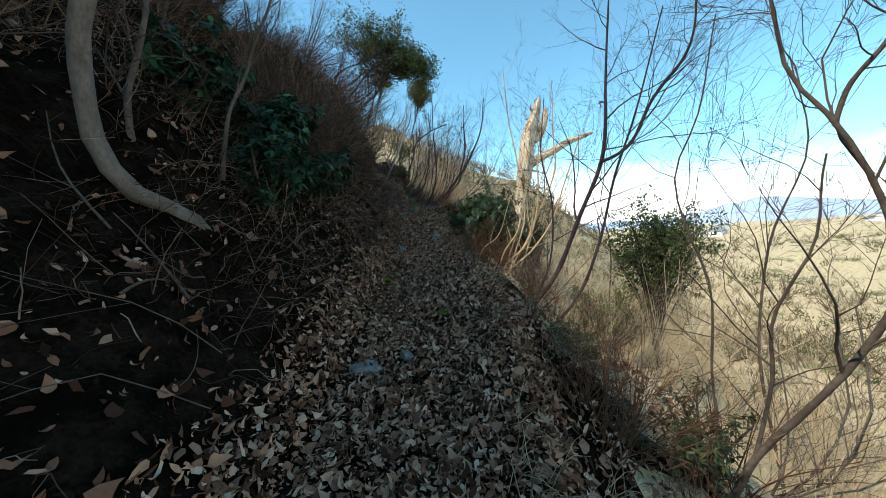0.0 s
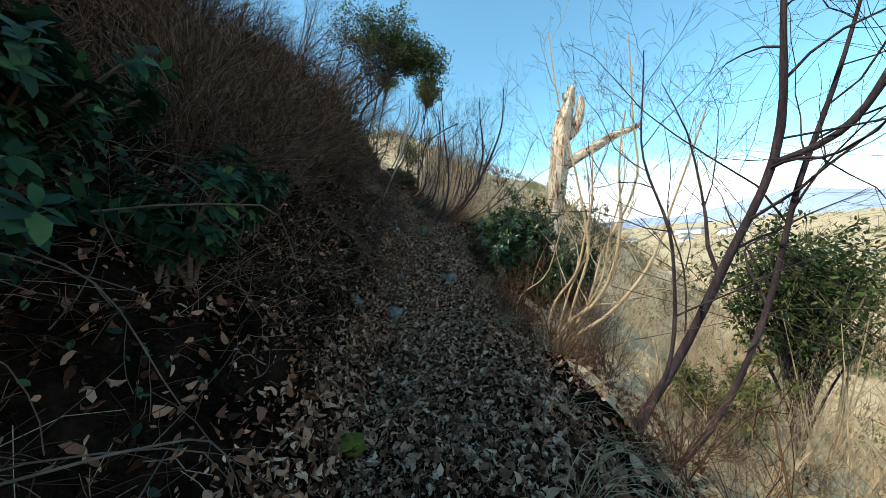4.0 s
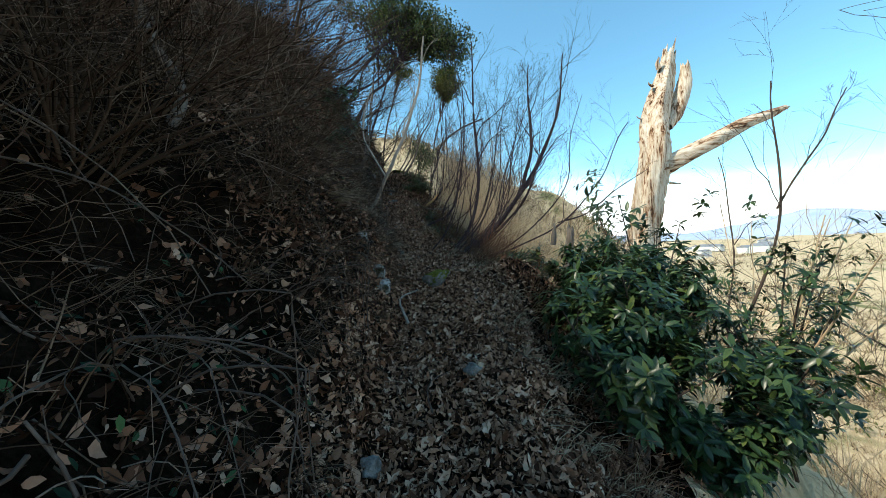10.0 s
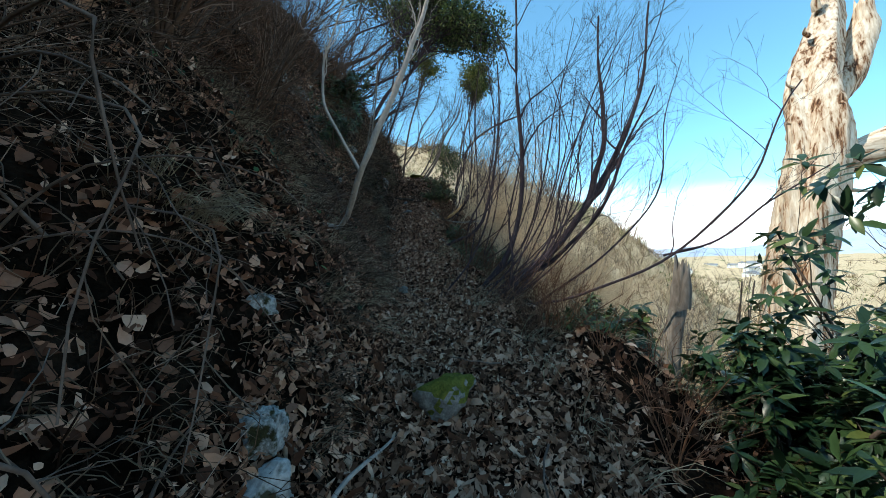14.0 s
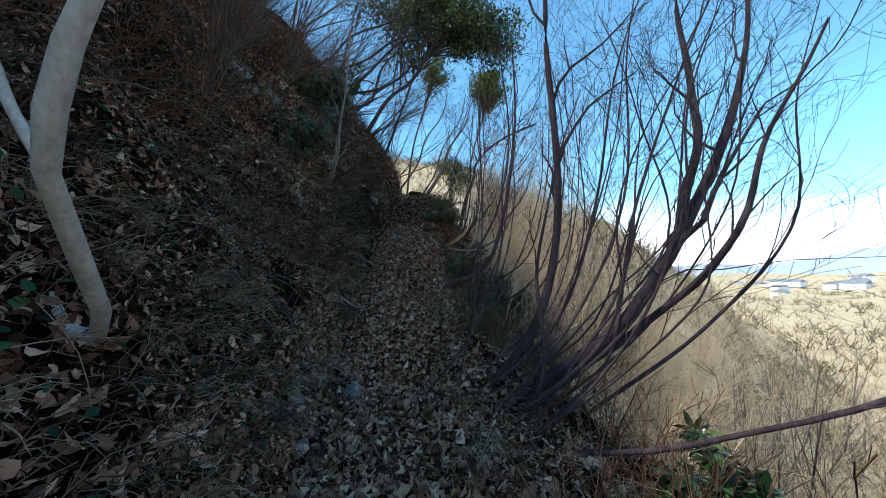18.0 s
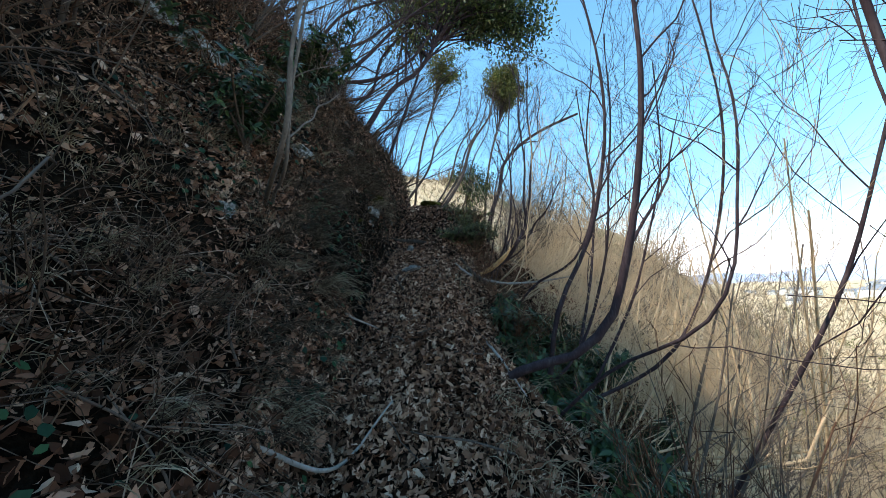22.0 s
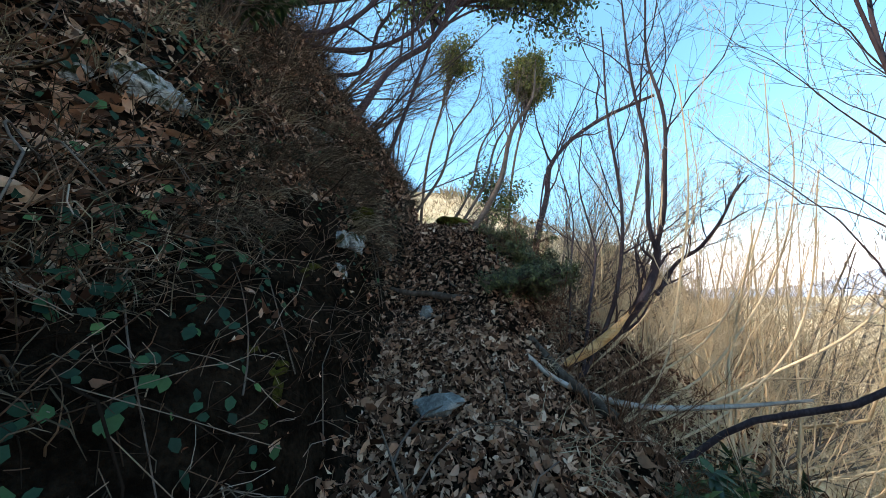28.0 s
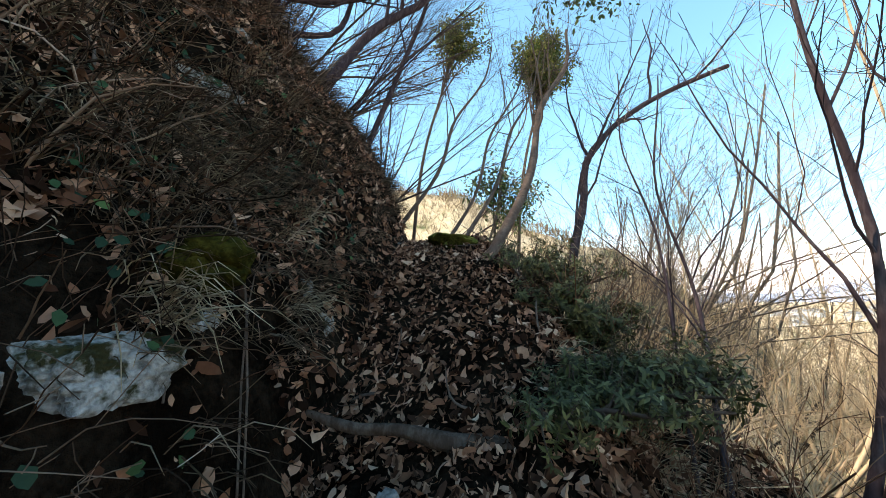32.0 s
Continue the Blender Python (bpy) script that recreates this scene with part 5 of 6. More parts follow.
protos = [shrub_proto("slope_tree", 5, 4.0, 105, M_TWIG, "slender bare tree growing on the upper slope", 8, 5, 2, .5, .026), shrub_proto("slope_tree", 3, 5.0, 106, M_BARK_DARK, "slender bare tree growing on the upper slope", 8, 5, 2, .5, .028)]
for i, p in enumerate(protos):
    plant(p, sky_spots[i::2], rb, (-5, 38))

CB = "pale grey fine-twigged bare shrub on the crest of the bank"
crest_brush = [shrub_proto("crest_brush", 9, 2.6, 107, M_TWIG, CB, 6, 4, 2, .6, .012), shrub_proto("crest_brush", 7, 3.4, 108, M_BARK_MID, CB, 6, 4, 2, .55, .014)]
cspots = []
for i in range(10):
    y = 17 + 8 * rb.random()
    cspots.append((float(trail_x(y)) - 2.4 - 2.4 * rb.random() - .2 * (24 - y), y, .45 + .45 * rb.random()))
for i, p in enumerate(crest_brush):
    plant(p, cspots[i::2], rb, (-4, 34))
# sunlit brush on the slope below the path
SB = "bare straw-coloured brush in the sun below the path"
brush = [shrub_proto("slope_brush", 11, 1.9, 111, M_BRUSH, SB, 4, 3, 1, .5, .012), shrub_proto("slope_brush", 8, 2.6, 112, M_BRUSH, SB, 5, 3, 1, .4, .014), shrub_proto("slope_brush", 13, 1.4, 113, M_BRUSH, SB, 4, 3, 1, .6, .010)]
spots = []
while len(spots) < 115:
    y = -2 + 34 * rb.random()
    d = 3.4 + 15 * rb.random() ** 1.3
    x = float(trail_x(y)) + d
    if abs(x - 3.0) < .9 and abs(y - 13) < .9:
        continue
    spots.append((x, y, 0.55 + 0.6 * rb.random()))
spots += [(4.5, 6.2, .9), (5.1, 6.3, .9), (4.2, 5.8, .8), (4.9, 6.9, 1.0), (3.9, 6.4, .8), (5.4, 5.8, .9)]
for i, p in enumerate(brush):
    plant(p, spots[i::3], rb, (0, 12))
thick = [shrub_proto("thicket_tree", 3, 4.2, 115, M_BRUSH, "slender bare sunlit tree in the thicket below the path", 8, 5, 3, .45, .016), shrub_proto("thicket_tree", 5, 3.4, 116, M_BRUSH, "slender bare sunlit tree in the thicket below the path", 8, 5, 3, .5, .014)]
tspots = []
while len(tspots) < 62:
    y = 13.5 + 19 * rb.random()
    d = 3.2 + 8 * rb.random() ** 1.2
    tspots.append((float(trail_x(y)) + d, y, (.6 + .5 * rb.random()) * (1.08 if y > 16 else 1)))
for i in range(8):
    y = -1 + 14 * rb.random()
    tspots.append((float(trail_x(y)) + 4.5 + 9 * rb.random(), y, .5 + .5 * rb.random()))
for i, p in enumerate(thick):
    plant(p, tspots[i::2], rb, (0, 10))
SW = "bare tan shrub whose stems sweep out over the drop and up"
sweeps = [shrub_proto("sweeping_shrub", 9, 2.6, 118, M_BRUSH, SW, 7, 4, 3, .6, .017, True), shrub_proto("sweeping_shrub", 7, 3.0, 119, M_BARK_MID, SW, 7, 4, 3, .5, .019, True), shrub_proto("sweeping_shrub", 11, 2.0, 120, M_BRUSH, SW, 7, 4, 3, .8, .013, True)]
sspots = []
for i in range(76):
    y = 14.2 + 11 * rb.random()
    sspots.append((float(trail_x(y)) + 1.8 + 6.0 * rb.random() ** 1.3 + .5 * (y > 17), y, .55 + .5 * rb.random()))
for i in range(6):
    y = .5 + 8 * rb.random()
    sspots.append((float(trail_x(y)) + 2.4 + 3.0 * rb.random(), y, .5 + .4 * rb.random()))
for i, p in enumerate(sweeps):
    plant(p, sspots[i::3], rb, (0, 6), 110)
edge = shrub_proto("edge_shrub", 9, 1.5, 117, M_TWIG, "bare brown twiggy shrub on the edge of the drop", 6, 4, 2, .55, .010)
eds = []
for y in [2.2, 4.3, 5.7, 6.2, 7.4, 7.9, 6.6, 1.2, 13.4, 14.2]:
    eds.append((float(trail_x(y)) + 1.5 + 1.3 * rb.random(), y, .45 + .35 * rb.random()))
plant(edge, eds, rb, (0, 16))
low = shrub_proto("edge_brush", 9, .75, 114, M_RUST, "low rust-brown dry brush at the edge of the path", 4, 3, 1, .7, .006)
espots = []
for i in range(75):
    y = .5 + 19 * rb.random()
    espots.append((float(trail_x(y)) + 0.95 + 1.3 * rb.random(), y, .5 + .6 * rb.random()))
plant(low, espots, rb, (0, 14))


def far_brush(name, x, y, h, stems, r, material, label, rad=0.02, forked=True):
    """Far bare woods and brush, as bundles of leaning forked stems."""
    n = len(x)
    z = height(x, y)
    base = np.repeat(np.stack([x, y, z - .1], -1), stems, 0) + r.normal(size=(n * stems, 3)) * np.array([.25, .25, 0]) * np.repeat(h, stems)[:, None] * .3
    hh = np.repeat(h, stems) * (0.5 + 0.6 * r.random(n * stems))
    d = unit(np.concatenate([r.normal(size=(n * stems, 2)) * .62, np.ones((n * stems, 1))], 1))
    mid = base + d * hh[:, None] * .5
    tip = mid + unit(d + r.normal(size=d.shape) * .45) * hh[:, None] * .5
    P = np.stack([base, mid, tip], 1)
    R = np.repeat(h, stems)[:, None] * rad * np.array([1, .6, .2])[None]
    C, RC = grow(P, R, 1, .6, .6, r, 3, .1, .3, .2)
    V, F = tubes(np.concatenate([P, C]), np.concatenate([R, RC]), 3) if forked else tubes(P, R, 3)
    return tagged(new(name, fast_mesh(name, V, F, material)), label, "brush", kind="stuff")


rf = np.random.default_rng(121)
n = 2600
yy = -25 + 130 * rf.random(n) ** 1.2
xx = trail_x(yy) + 9 + 75 * rf.random(n) ** 1.5
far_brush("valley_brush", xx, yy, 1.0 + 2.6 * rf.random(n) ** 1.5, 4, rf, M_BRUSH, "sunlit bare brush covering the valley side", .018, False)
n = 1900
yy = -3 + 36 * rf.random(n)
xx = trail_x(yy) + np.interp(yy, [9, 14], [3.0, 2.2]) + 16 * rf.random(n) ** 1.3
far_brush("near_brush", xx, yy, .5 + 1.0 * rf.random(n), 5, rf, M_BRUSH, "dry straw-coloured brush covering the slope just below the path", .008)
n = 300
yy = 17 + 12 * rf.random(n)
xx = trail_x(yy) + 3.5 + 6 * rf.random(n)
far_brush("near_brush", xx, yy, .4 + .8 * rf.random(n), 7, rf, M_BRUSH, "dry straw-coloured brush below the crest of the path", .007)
n = 5200
aa = np.radians(-8 + 100 * rf.random(n))
dd = 21 + 260 * rf.random(n) ** 1.7
far_brush("valley_scrub", np.sin(aa) * dd, 6 + np.cos(aa) * dd, (1.0 + 2.2 * rf.random(n)) * (1 + dd / 200), 5, rf, M_SCRUB, "mixed brown and tan scrub covering the valley", .022, False)
n = 3200
xx = -70 + 190 * rf.random(n)
yy = 95 + 75 * rf.random(n)
far_brush("far_woods", xx, yy, 2.0 + 3.2 * rf.random(n), 4, rf, M_SCRUB, "bare woods covering the far spur of the hill", .018, False)

n = 1700
yy = -12 + 70 * rf.random(n) ** 1.2
xx = trail_x(yy) + 5 + 36 * rf.random(n) ** 1.4
far_brush("valley_grass", xx, yy, .5 + 1.0 * rf.random(n), 6, rf, M_BRUSH, "tall dry straw-coloured grass and scrub on the valley side", .008, False)

# dry grass hanging on the bank and by the path
def blades(name, x, y, per, length, r, material, label, lean=(0.5, 0.0), spread=0.5):
    far_off = (np.hypot(x + 2.79, y - 12.62) > .3) & ((y < 15) | (y > 17.0) | (x - trail_x(y) > -.44) | (x - trail_x(y) < -.95))   # none at the burrow or on the mossy wall
    x, y = x[far_off], y[far_off]
    n = len(x)
    nr = normals(x, y)
    root = np.repeat(np.stack([x, y, height(x, y) - .01], -1), per, 0) + r.normal(size=(n * per, 3)) * np.array([.05, .05, 0])
    d = unit(np.repeat(nr, per, 0) * .8 + r.normal(size=(n * per, 3)) * spread + np.array([lean[0], lean[1], .4]))
    ln = length * (0.5 + 0.9 * r.random((n * per, 1)))
    p1 = root + d * ln * .4
    d2 = unit(d + np.array([lean[0] * .5, 0, -.55]) + r.normal(size=d.shape) * .2)
    p2 = p1 + d2 * ln * .35
    p3 = p2 + unit(d2 + np.array([0, 0, -.6])) * ln * .3
    P = np.stack([root, p1, p2, p3], 1)
    R = np.broadcast_to(np.array([.0022, .002, .0015, .0006]), P.shape[:2])
    V, F = tubes(P, R, 3)
    return tagged(new(name, fast_mesh(name, V, F, material)), label, "grass", kind="stuff")


n = 700
yy = 6 + 15 * rf.random(n)
xx = trail_x(yy) - .55 - 2.6 * rf.random(n) ** 1.6
blades("bank_grass", xx, yy, 14, .22, rf, M_ROOT, "dry brown grass hanging down the bank")
n = 150
yy = 9.5 + 9 * rf.random(n)
xx = trail_x(yy) - .5 - 1.9 * rf.random(n)
blades("grass_tufts", xx, yy, 26, .2, rf, M_STRAW, "tufts of pale dry grass drooping from the bank", (.35, -.1), .45)
yy = np.concatenate([np.full(5, 9.3), np.full(4, 17.05), np.full(4, 14.9)]) + .1 * rf.normal(size=13)
xx = np.concatenate([np.full(5, -1.85), np.full(4, -4.1), np.full(4, -3.3)]) + .06 * rf.normal(size=13)
blades("grass_tufts", xx, yy, 30, .26, rf, M_STRAW, "tuft of long pale dry grass hanging over pale stone", (.45, -.1), .3)
n = 160
yy = 1 + 19 * rf.random(n)
xx = trail_x(yy) + .6 + 1.0 * rf.random(n)
n = 260
yy2 = 14.5 + 6.5 * rf.random(n)
xx2 = trail_x(yy2) - .5 - 1.2 * rf.random(n)
yy2 = np.concatenate([yy2, 15.4 + 2.8 * rf.random(150), 13.7 + 1.5 * rf.random(110)])
xx2 = np.concatenate([xx2, trail_x(yy2[n:n + 150]) - .8 - .45 * rf.random(150), trail_x(yy2[n + 150:]) - .65 - .6 * rf.random(110)])
blades("cliff_grass", xx2, yy2, 14, .18, rf, M_ROOT, "dry grass and roots hanging from the steep cut bank")
blades("edge_grass", xx, yy, 12, .28, rf, M_STRAW, "dry grass along the outer edge of the path", (.3, 0))

# dead twigs and brambles matted over the bank
def undergrowth(name, n, lo, hi, y0, y1, length, stems, seed, material, label, power=1.2, rad=.0028, patch=.0):
    r = np.random.default_rng(seed)
    y = y0 + (y1 - y0) * r.random(n)
    x = trail_x(y) + lo + (hi - lo) * r.random(n) ** power
    keep = (vnoise(x, y, .8, seed) > patch + .25 * (r.random(n) - .5)) & (np.hypot(x + 2.79, y - 12.62) > .4)
    x, y = np.repeat(x[keep], stems), np.repeat(y[keep], stems)
    m = len(x)
    x, y = x + .14 * r.normal(size=m), y + .14 * r.normal(size=m)
    nr = normals(x, y)
    p = np.stack([x, y, height(x, y) - .02], -1)
    d = unit(nr * .7 + r.normal(size=(m, 3)) * .55 + np.array([.1, 0, .25]))
    ln = length * (.4 + .9 * r.random((m, 1)))
    pts = [p]
    for k in range(4):
        pts.append(pts[-1] + d * ln / 4)
        d = unit(d + r.normal(size=(m, 3)) * .28 + np.array([.12, 0, -.16]))
    P = np.stack(pts, 1)
    R = rad * (.6 + .8 * r.random((m, 1))) * np.linspace(1, .4, 5)[None]
    C, RC = grow(P, R, 2, .5, .7, r, 3, .02, .2, .2)
    V, F = tubes(P, R, 3)
    V2, F2 = tubes(C, RC, 3)
    return tagged(new(name, fast_mesh(name, np.concatenate([V, V2]), np.concatenate([F, F2 + len(V)]), material)), label, "undergrowth", kind="stuff")


UG = "tangle of dead dark twigs and brambles matted over the bank"
undergrowth("bank_undergrowth", 1500, -.75, -3.2, .5, 13.5, .42, 5, 161, M_TWIGDARK, UG, 1.0, patch=-.05)
undergrowth("bank_undergrowth", 900, -2.6, -7.5, 1, 24, .9, 6, 162, M_RUST, "reddish-brown dead bracken and twigs on the upper bank", 1.0, .006, patch=-.2)
undergrowth("bank_undergrowth", 1000, -.9, -4.0, 13.0, 25, .5, 5, 163, M_TWIGDARK, UG, 1.0, .004, patch=-.05)
undergrowth("bank_undergrowth", 260, -1.6, -4.5, 15, 26, .9, 7, 165, M_ROOT, "dry olive-brown tufts hanging over the edge of the slope", 1.0, .005, patch=.0)
undergrowth("wall_roots", 150, -.5, -1.05, 15.0, 17.4, .3, 3, 166, M_TWIGDARK, "thin dead roots and twigs hanging down the mossy wall", 1.0, .0022, patch=-.3)
undergrowth("edge_undergrowth", 420, .8, 2.0, 2, 14, .35, 5, 164, M_RUST, "rust-brown dead bracken and twigs along the drop", 1.0, patch=-.05)

# long arching bramble canes
def canes(name, spots, seed, material, label, length=1.5, rad=.0045):
    r = np.random.default_rng(seed)
    for x, y in spots:
        ob = thing(name, x, y, on(x, y), label, "bramble", "arching brambles")
        shoots = []
        for k in range(3):
            a = -.9 + 1.8 * r.random()
            d = np.array([math.cos(a), math.sin(a) - .35, .75 + .5 * r.random()])
            p = np.array([x + .06 * r.normal(), y + .06 * r.normal(), on(x, y) - .03])
            pts, ln = [p], length * (.6 + .7 * r.random())
            for j in range(11):
                d = unit(d + np.array([.05, 0, -.19]) + r.normal(size=3) * .09)
                p = p + d * ln / 11
                p[0] = min(p[0], float(trail_x(p[1])) - .45)
                p[2] = max(p[2], on(p[0], p[1]) + .02)
                pts.append(p.copy())
            P = np.stack(pts)[None]
            R = (rad * (.7 + .6 * r.random()) * np.linspace(1, .35, 12))[None]
            C, RC = grow(P, R, 5, .22, .7, r, 5, .0, .2, .14)
            part_mesh("cane", fast_mesh("cane", *tubes(P, R, 5), material), ob)
            shoots.append(tubes(C, RC, 3))
        V = np.concatenate([v for v, f in shoots])
        F = np.concatenate([f + k * len(shoots[0][0]) for k, (v, f) in enumerate(shoots)])
        tagged(part_mesh("shoot_spray", fast_mesh("shoot_spray", V, F, material), ob), kind="stuff")


rv = np.random.default_rng(181)
CN = "long thin arching bramble canes drooping over the bank"
canes("bramble", [(float(trail_x(y)) - .9 - 1.7 * rv.random(), y) for y in 1.2 + 12.5 * rv.random(34)], 182, M_TWIG, CN)
canes("bramble", [(float(trail_x(y)) - 1.1 - 1.6 * rv.random(), y) for y in 13 + 7 * rv.random(14)], 183, M_TWIG, CN, 1.0)

# fallen sticks
def sticks(name, n, lo, hi, seed, material, label, length=.7):
    r = np.random.default_rng(seed)
    y = -.5 + 21 * r.random(n)
    x = trail_x(y) + lo + (hi - lo) * r.random(n)
    a = r.random(n) * 6.28
    ln = length * (.3 + r.random(n) ** 2 * 1.4)
    k = 6
    s = np.linspace(-.5, .5, k)[None]
    bend = r.normal(size=(n, 1)) * .9
    px = x[:, None] + (np.cos(a)[:, None] * s - np.sin(a)[:, None] * bend * (s * s)) * ln[:, None]
    py = y[:, None] + (np.sin(a)[:, None] * s + np.cos(a)[:, None] * bend * (s * s)) * ln[:, None]
    pz = height(px, py) + .02 + .05 * r.random((n, 1)) + np.abs(r.normal(size=(n, 1))) * .12 * (s + .5)
    P = np.stack([px, py, pz], -1)
    R = (.003 + .006 * r.random((n, 1)) ** 2) * np.linspace(1, .4, k)[None]
    C, RC = grow(P, R, 2, .4, .7, r, 4, .1, .3, .1, keep=.6)
    V, F = tubes(P, R, 5)
    V2, F2 = tubes(C, RC, 4)
    return tagged(new(name, fast_mesh(name, np.concatenate([V, V2]), np.concatenate([F, F2 + len(V)]), material)), label, "sticks", kind="stuff")


sticks("bank_sticks", 520, -4.2, -.5, 131, M_TWIG, "thin brown fallen sticks lying on the bank", .5)
sticks("path_sticks", 90, -.6, 1.2, 132, M_TWIG, "thin fallen twigs on the path", .4)

# creeping green leaves on the bank
def creeper(name, n, y0, y1, lo, hi, size, seed, material, label, width=.75):
    r = np.random.default_rng(seed)
    y = y0 + (y1 - y0) * r.random(n)
    x = trail_x(y) + lo + (hi - lo) * r.random(n)
    keep = (vnoise(x, y, .5, seed) > .02) & (np.hypot(x + 2.79, y - 12.62) > .25)
    x, y = x[keep], y[keep]
    nr = normals(x, y)
    m = len(x)
    pos = np.stack([x, y, height(x, y)], -1) + nr * (.02 + .08 * r.random((m, 1)))
    along = unit(np.cross(nr, r.normal(size=(m, 3))) + np.array([.2, 0, -.4]))
    V, F = leaf_mesh(pos, along, unit(nr + r.normal(size=(m, 3)) * .3), size * (.6 + .7 * r.random(m)), width, .15, -.1)
    return tagged(new(name, fast_mesh(name, V, F, material)), label, "creeper", kind="stuff")


creeper("ivy", 1500, 13.5, 18.5, -2.6, -.5, .055, 141, M_BROADLEAF, "dark green ivy leaves creeping over the bank")
creeper("ivy", 620, 15.0, 18.2, -1.25, -.5, .034, 143, M_BROADLEAF, "dark green ivy leaves hanging over the mossy wall")
creeper("ivy", 600, 9.8, 13.5, -2.8, -.6, .05, 142, M_BROADLEAF, "dark green ivy leaves creeping over the bank")
creeper("ground_greens", 600, 2.0, 7.5, -2.2, -.35, .05, 143, M_BROADLEAF, "small green plants among the fallen leaves", .5)

# ---------- rocks ----------
def rock(name, x, y, z, sx, sy, sz, seed, material, label, category="rock", turn=0.0, cap=None, rough=.28, tilt=(0, 0), group=""):
    """A broken stone: a displaced ball cut by a few planes. cap: a second material on its upper faces."""
    bm = bmesh.new()
    bmesh.ops.create_icosphere(bm, subdivisions=4, radius=1.0)
    r = random.Random(seed)
    off = Vector((r.random() * 50, r.random() * 50, r.random() * 50))
    kk = 10
    planes = [(Vector((r.gauss(0, 1), r.gauss(0, 1), r.gauss(0, .8))).normalized(), .45 + .35 * r.random()) for i in range(kk)]
    for v in bm.verts:
        p = v.co.copy()
        for nn, dd in planes:
            h = p.dot(nn) - dd
            if h > 0:
                p -= nn * h * .95
        p *= 1 + rough * noise.noise(p * 1.6 + off) + rough * .45 * noise.noise(p * 5 + off) + rough * .2 * noise.noise(p * 13 + off)
        v.co = p
    mrot = pose(0, 0, 0, tilt[0], tilt[1], turn)
    for v in bm.verts:
        v.co = mrot @ Vector((v.co.x * sx, v.co.y * sy, v.co.z * sz))
    bm.normal_update()
    me = bpy.data.meshes.new(name)
    for f in bm.faces:
        f.smooth = True
        if cap and f.normal.z > .25 + .5 * noise.noise(f.calc_center_median() * 9 + off):
            f.material_index = 1
    bm.to_mesh(me)
    bm.free()
    me.materials.append(material)
    if cap:
        me.materials.append(cap)
    ob = new(name, me)
    ob.location = (x, y, z)
    return tagged(ob, label, category, group)


for i, (bx, by, br) in enumerate([(-1.9, 11.77, .055), (-1.9, 12.41, .06), (-1.52, 12.2, .035), (-2.1, 11.95, .035)]):
    rock("path_stone", bx, by, on(bx, by) + br * .5, br, br * .9, br * .75, 260 + i, M_STONE, "small pale grey stone lying among leaves on the path")
# sides in the shade-darkened moss, upper faces in the lighter moss
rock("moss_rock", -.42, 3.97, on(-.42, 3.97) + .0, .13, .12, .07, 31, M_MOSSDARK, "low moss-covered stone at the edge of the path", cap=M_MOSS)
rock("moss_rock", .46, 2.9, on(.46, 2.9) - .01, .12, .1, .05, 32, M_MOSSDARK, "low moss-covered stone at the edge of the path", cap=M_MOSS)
rock("moss_rock", -.79, 9.95, on(-.79, 9.95) + .09, .19, .17, .17, 1, M_STONE, "grey stone with a thick cap of yellow-green moss on the path", cap=M_MOSS)
rock("stone", .02, 7.18, on(.02, 7.18) + .05, .13, .10, .11, 2, M_STONE, "pale angular stone lying on the path", group="stones")
rock("stone", -.85, 7.49, on(-.85, 7.49) + .03, .09, .07, .06, 3, M_STONE, "small bluish-grey stone on the path", group="stones")
rock("stone", -.6, 5.87, on(-.6, 5.87) + .03, .15, .12, .1, 4, M_STONE, "flat grey stone half sunk in leaves", group="stones")
rock("stone", -1.21, 9.04, on(-1.21, 9.04) + .05, .1, .09, .1, 5, M_ROCK, "rough pale stone at the foot of the bank", group="stones")
rock("stone", -1.92, 12.44, on(-1.92, 12.44) + .04, .1, .08, .09, 6, M_STONE, "pale stone on the path", group="stones")
rock("stone", -2.1, 11.98, on(-2.1, 11.98) + .03, .09, .08, .07, 7, M_STONE, "small grey stone on the path", group="stones")
rock("stone", -3.6, 17.6, on(-3.6, 17.6) + .03, .08, .07, .07, 8, M_STONE, "dark grey angular stone on the path", group="stones")
rock("stone", -.1, 2.0, on(-.1, 2.0) + .02, .13, .1, .06, 9, M_STONE, "flat grey stone half sunk in leaves", group="stones")
rock("stone", .15, 2.2, on(.15, 2.2) + .03, .06, .05, .05, 10, M_STONE, "small pale stone among leaves", group="stones")
LIME = "pale limestone breaking out of the dark mossy bank"
M_LIME = noisy("bluish_pale_limestone", [(0.40, (0.02, 0.019, 0.016)), (0.50, (0.10, 0.10, 0.095)), (0.62, (0.25, 0.255, 0.25)), (0.8, (0.42, 0.43, 0.42))], 11.0, 0.85, 0.2, bump=1.0, dist=0.02, fine=5.0, over=((0.022, 0.022, 0.007), 0.50, 9.0))


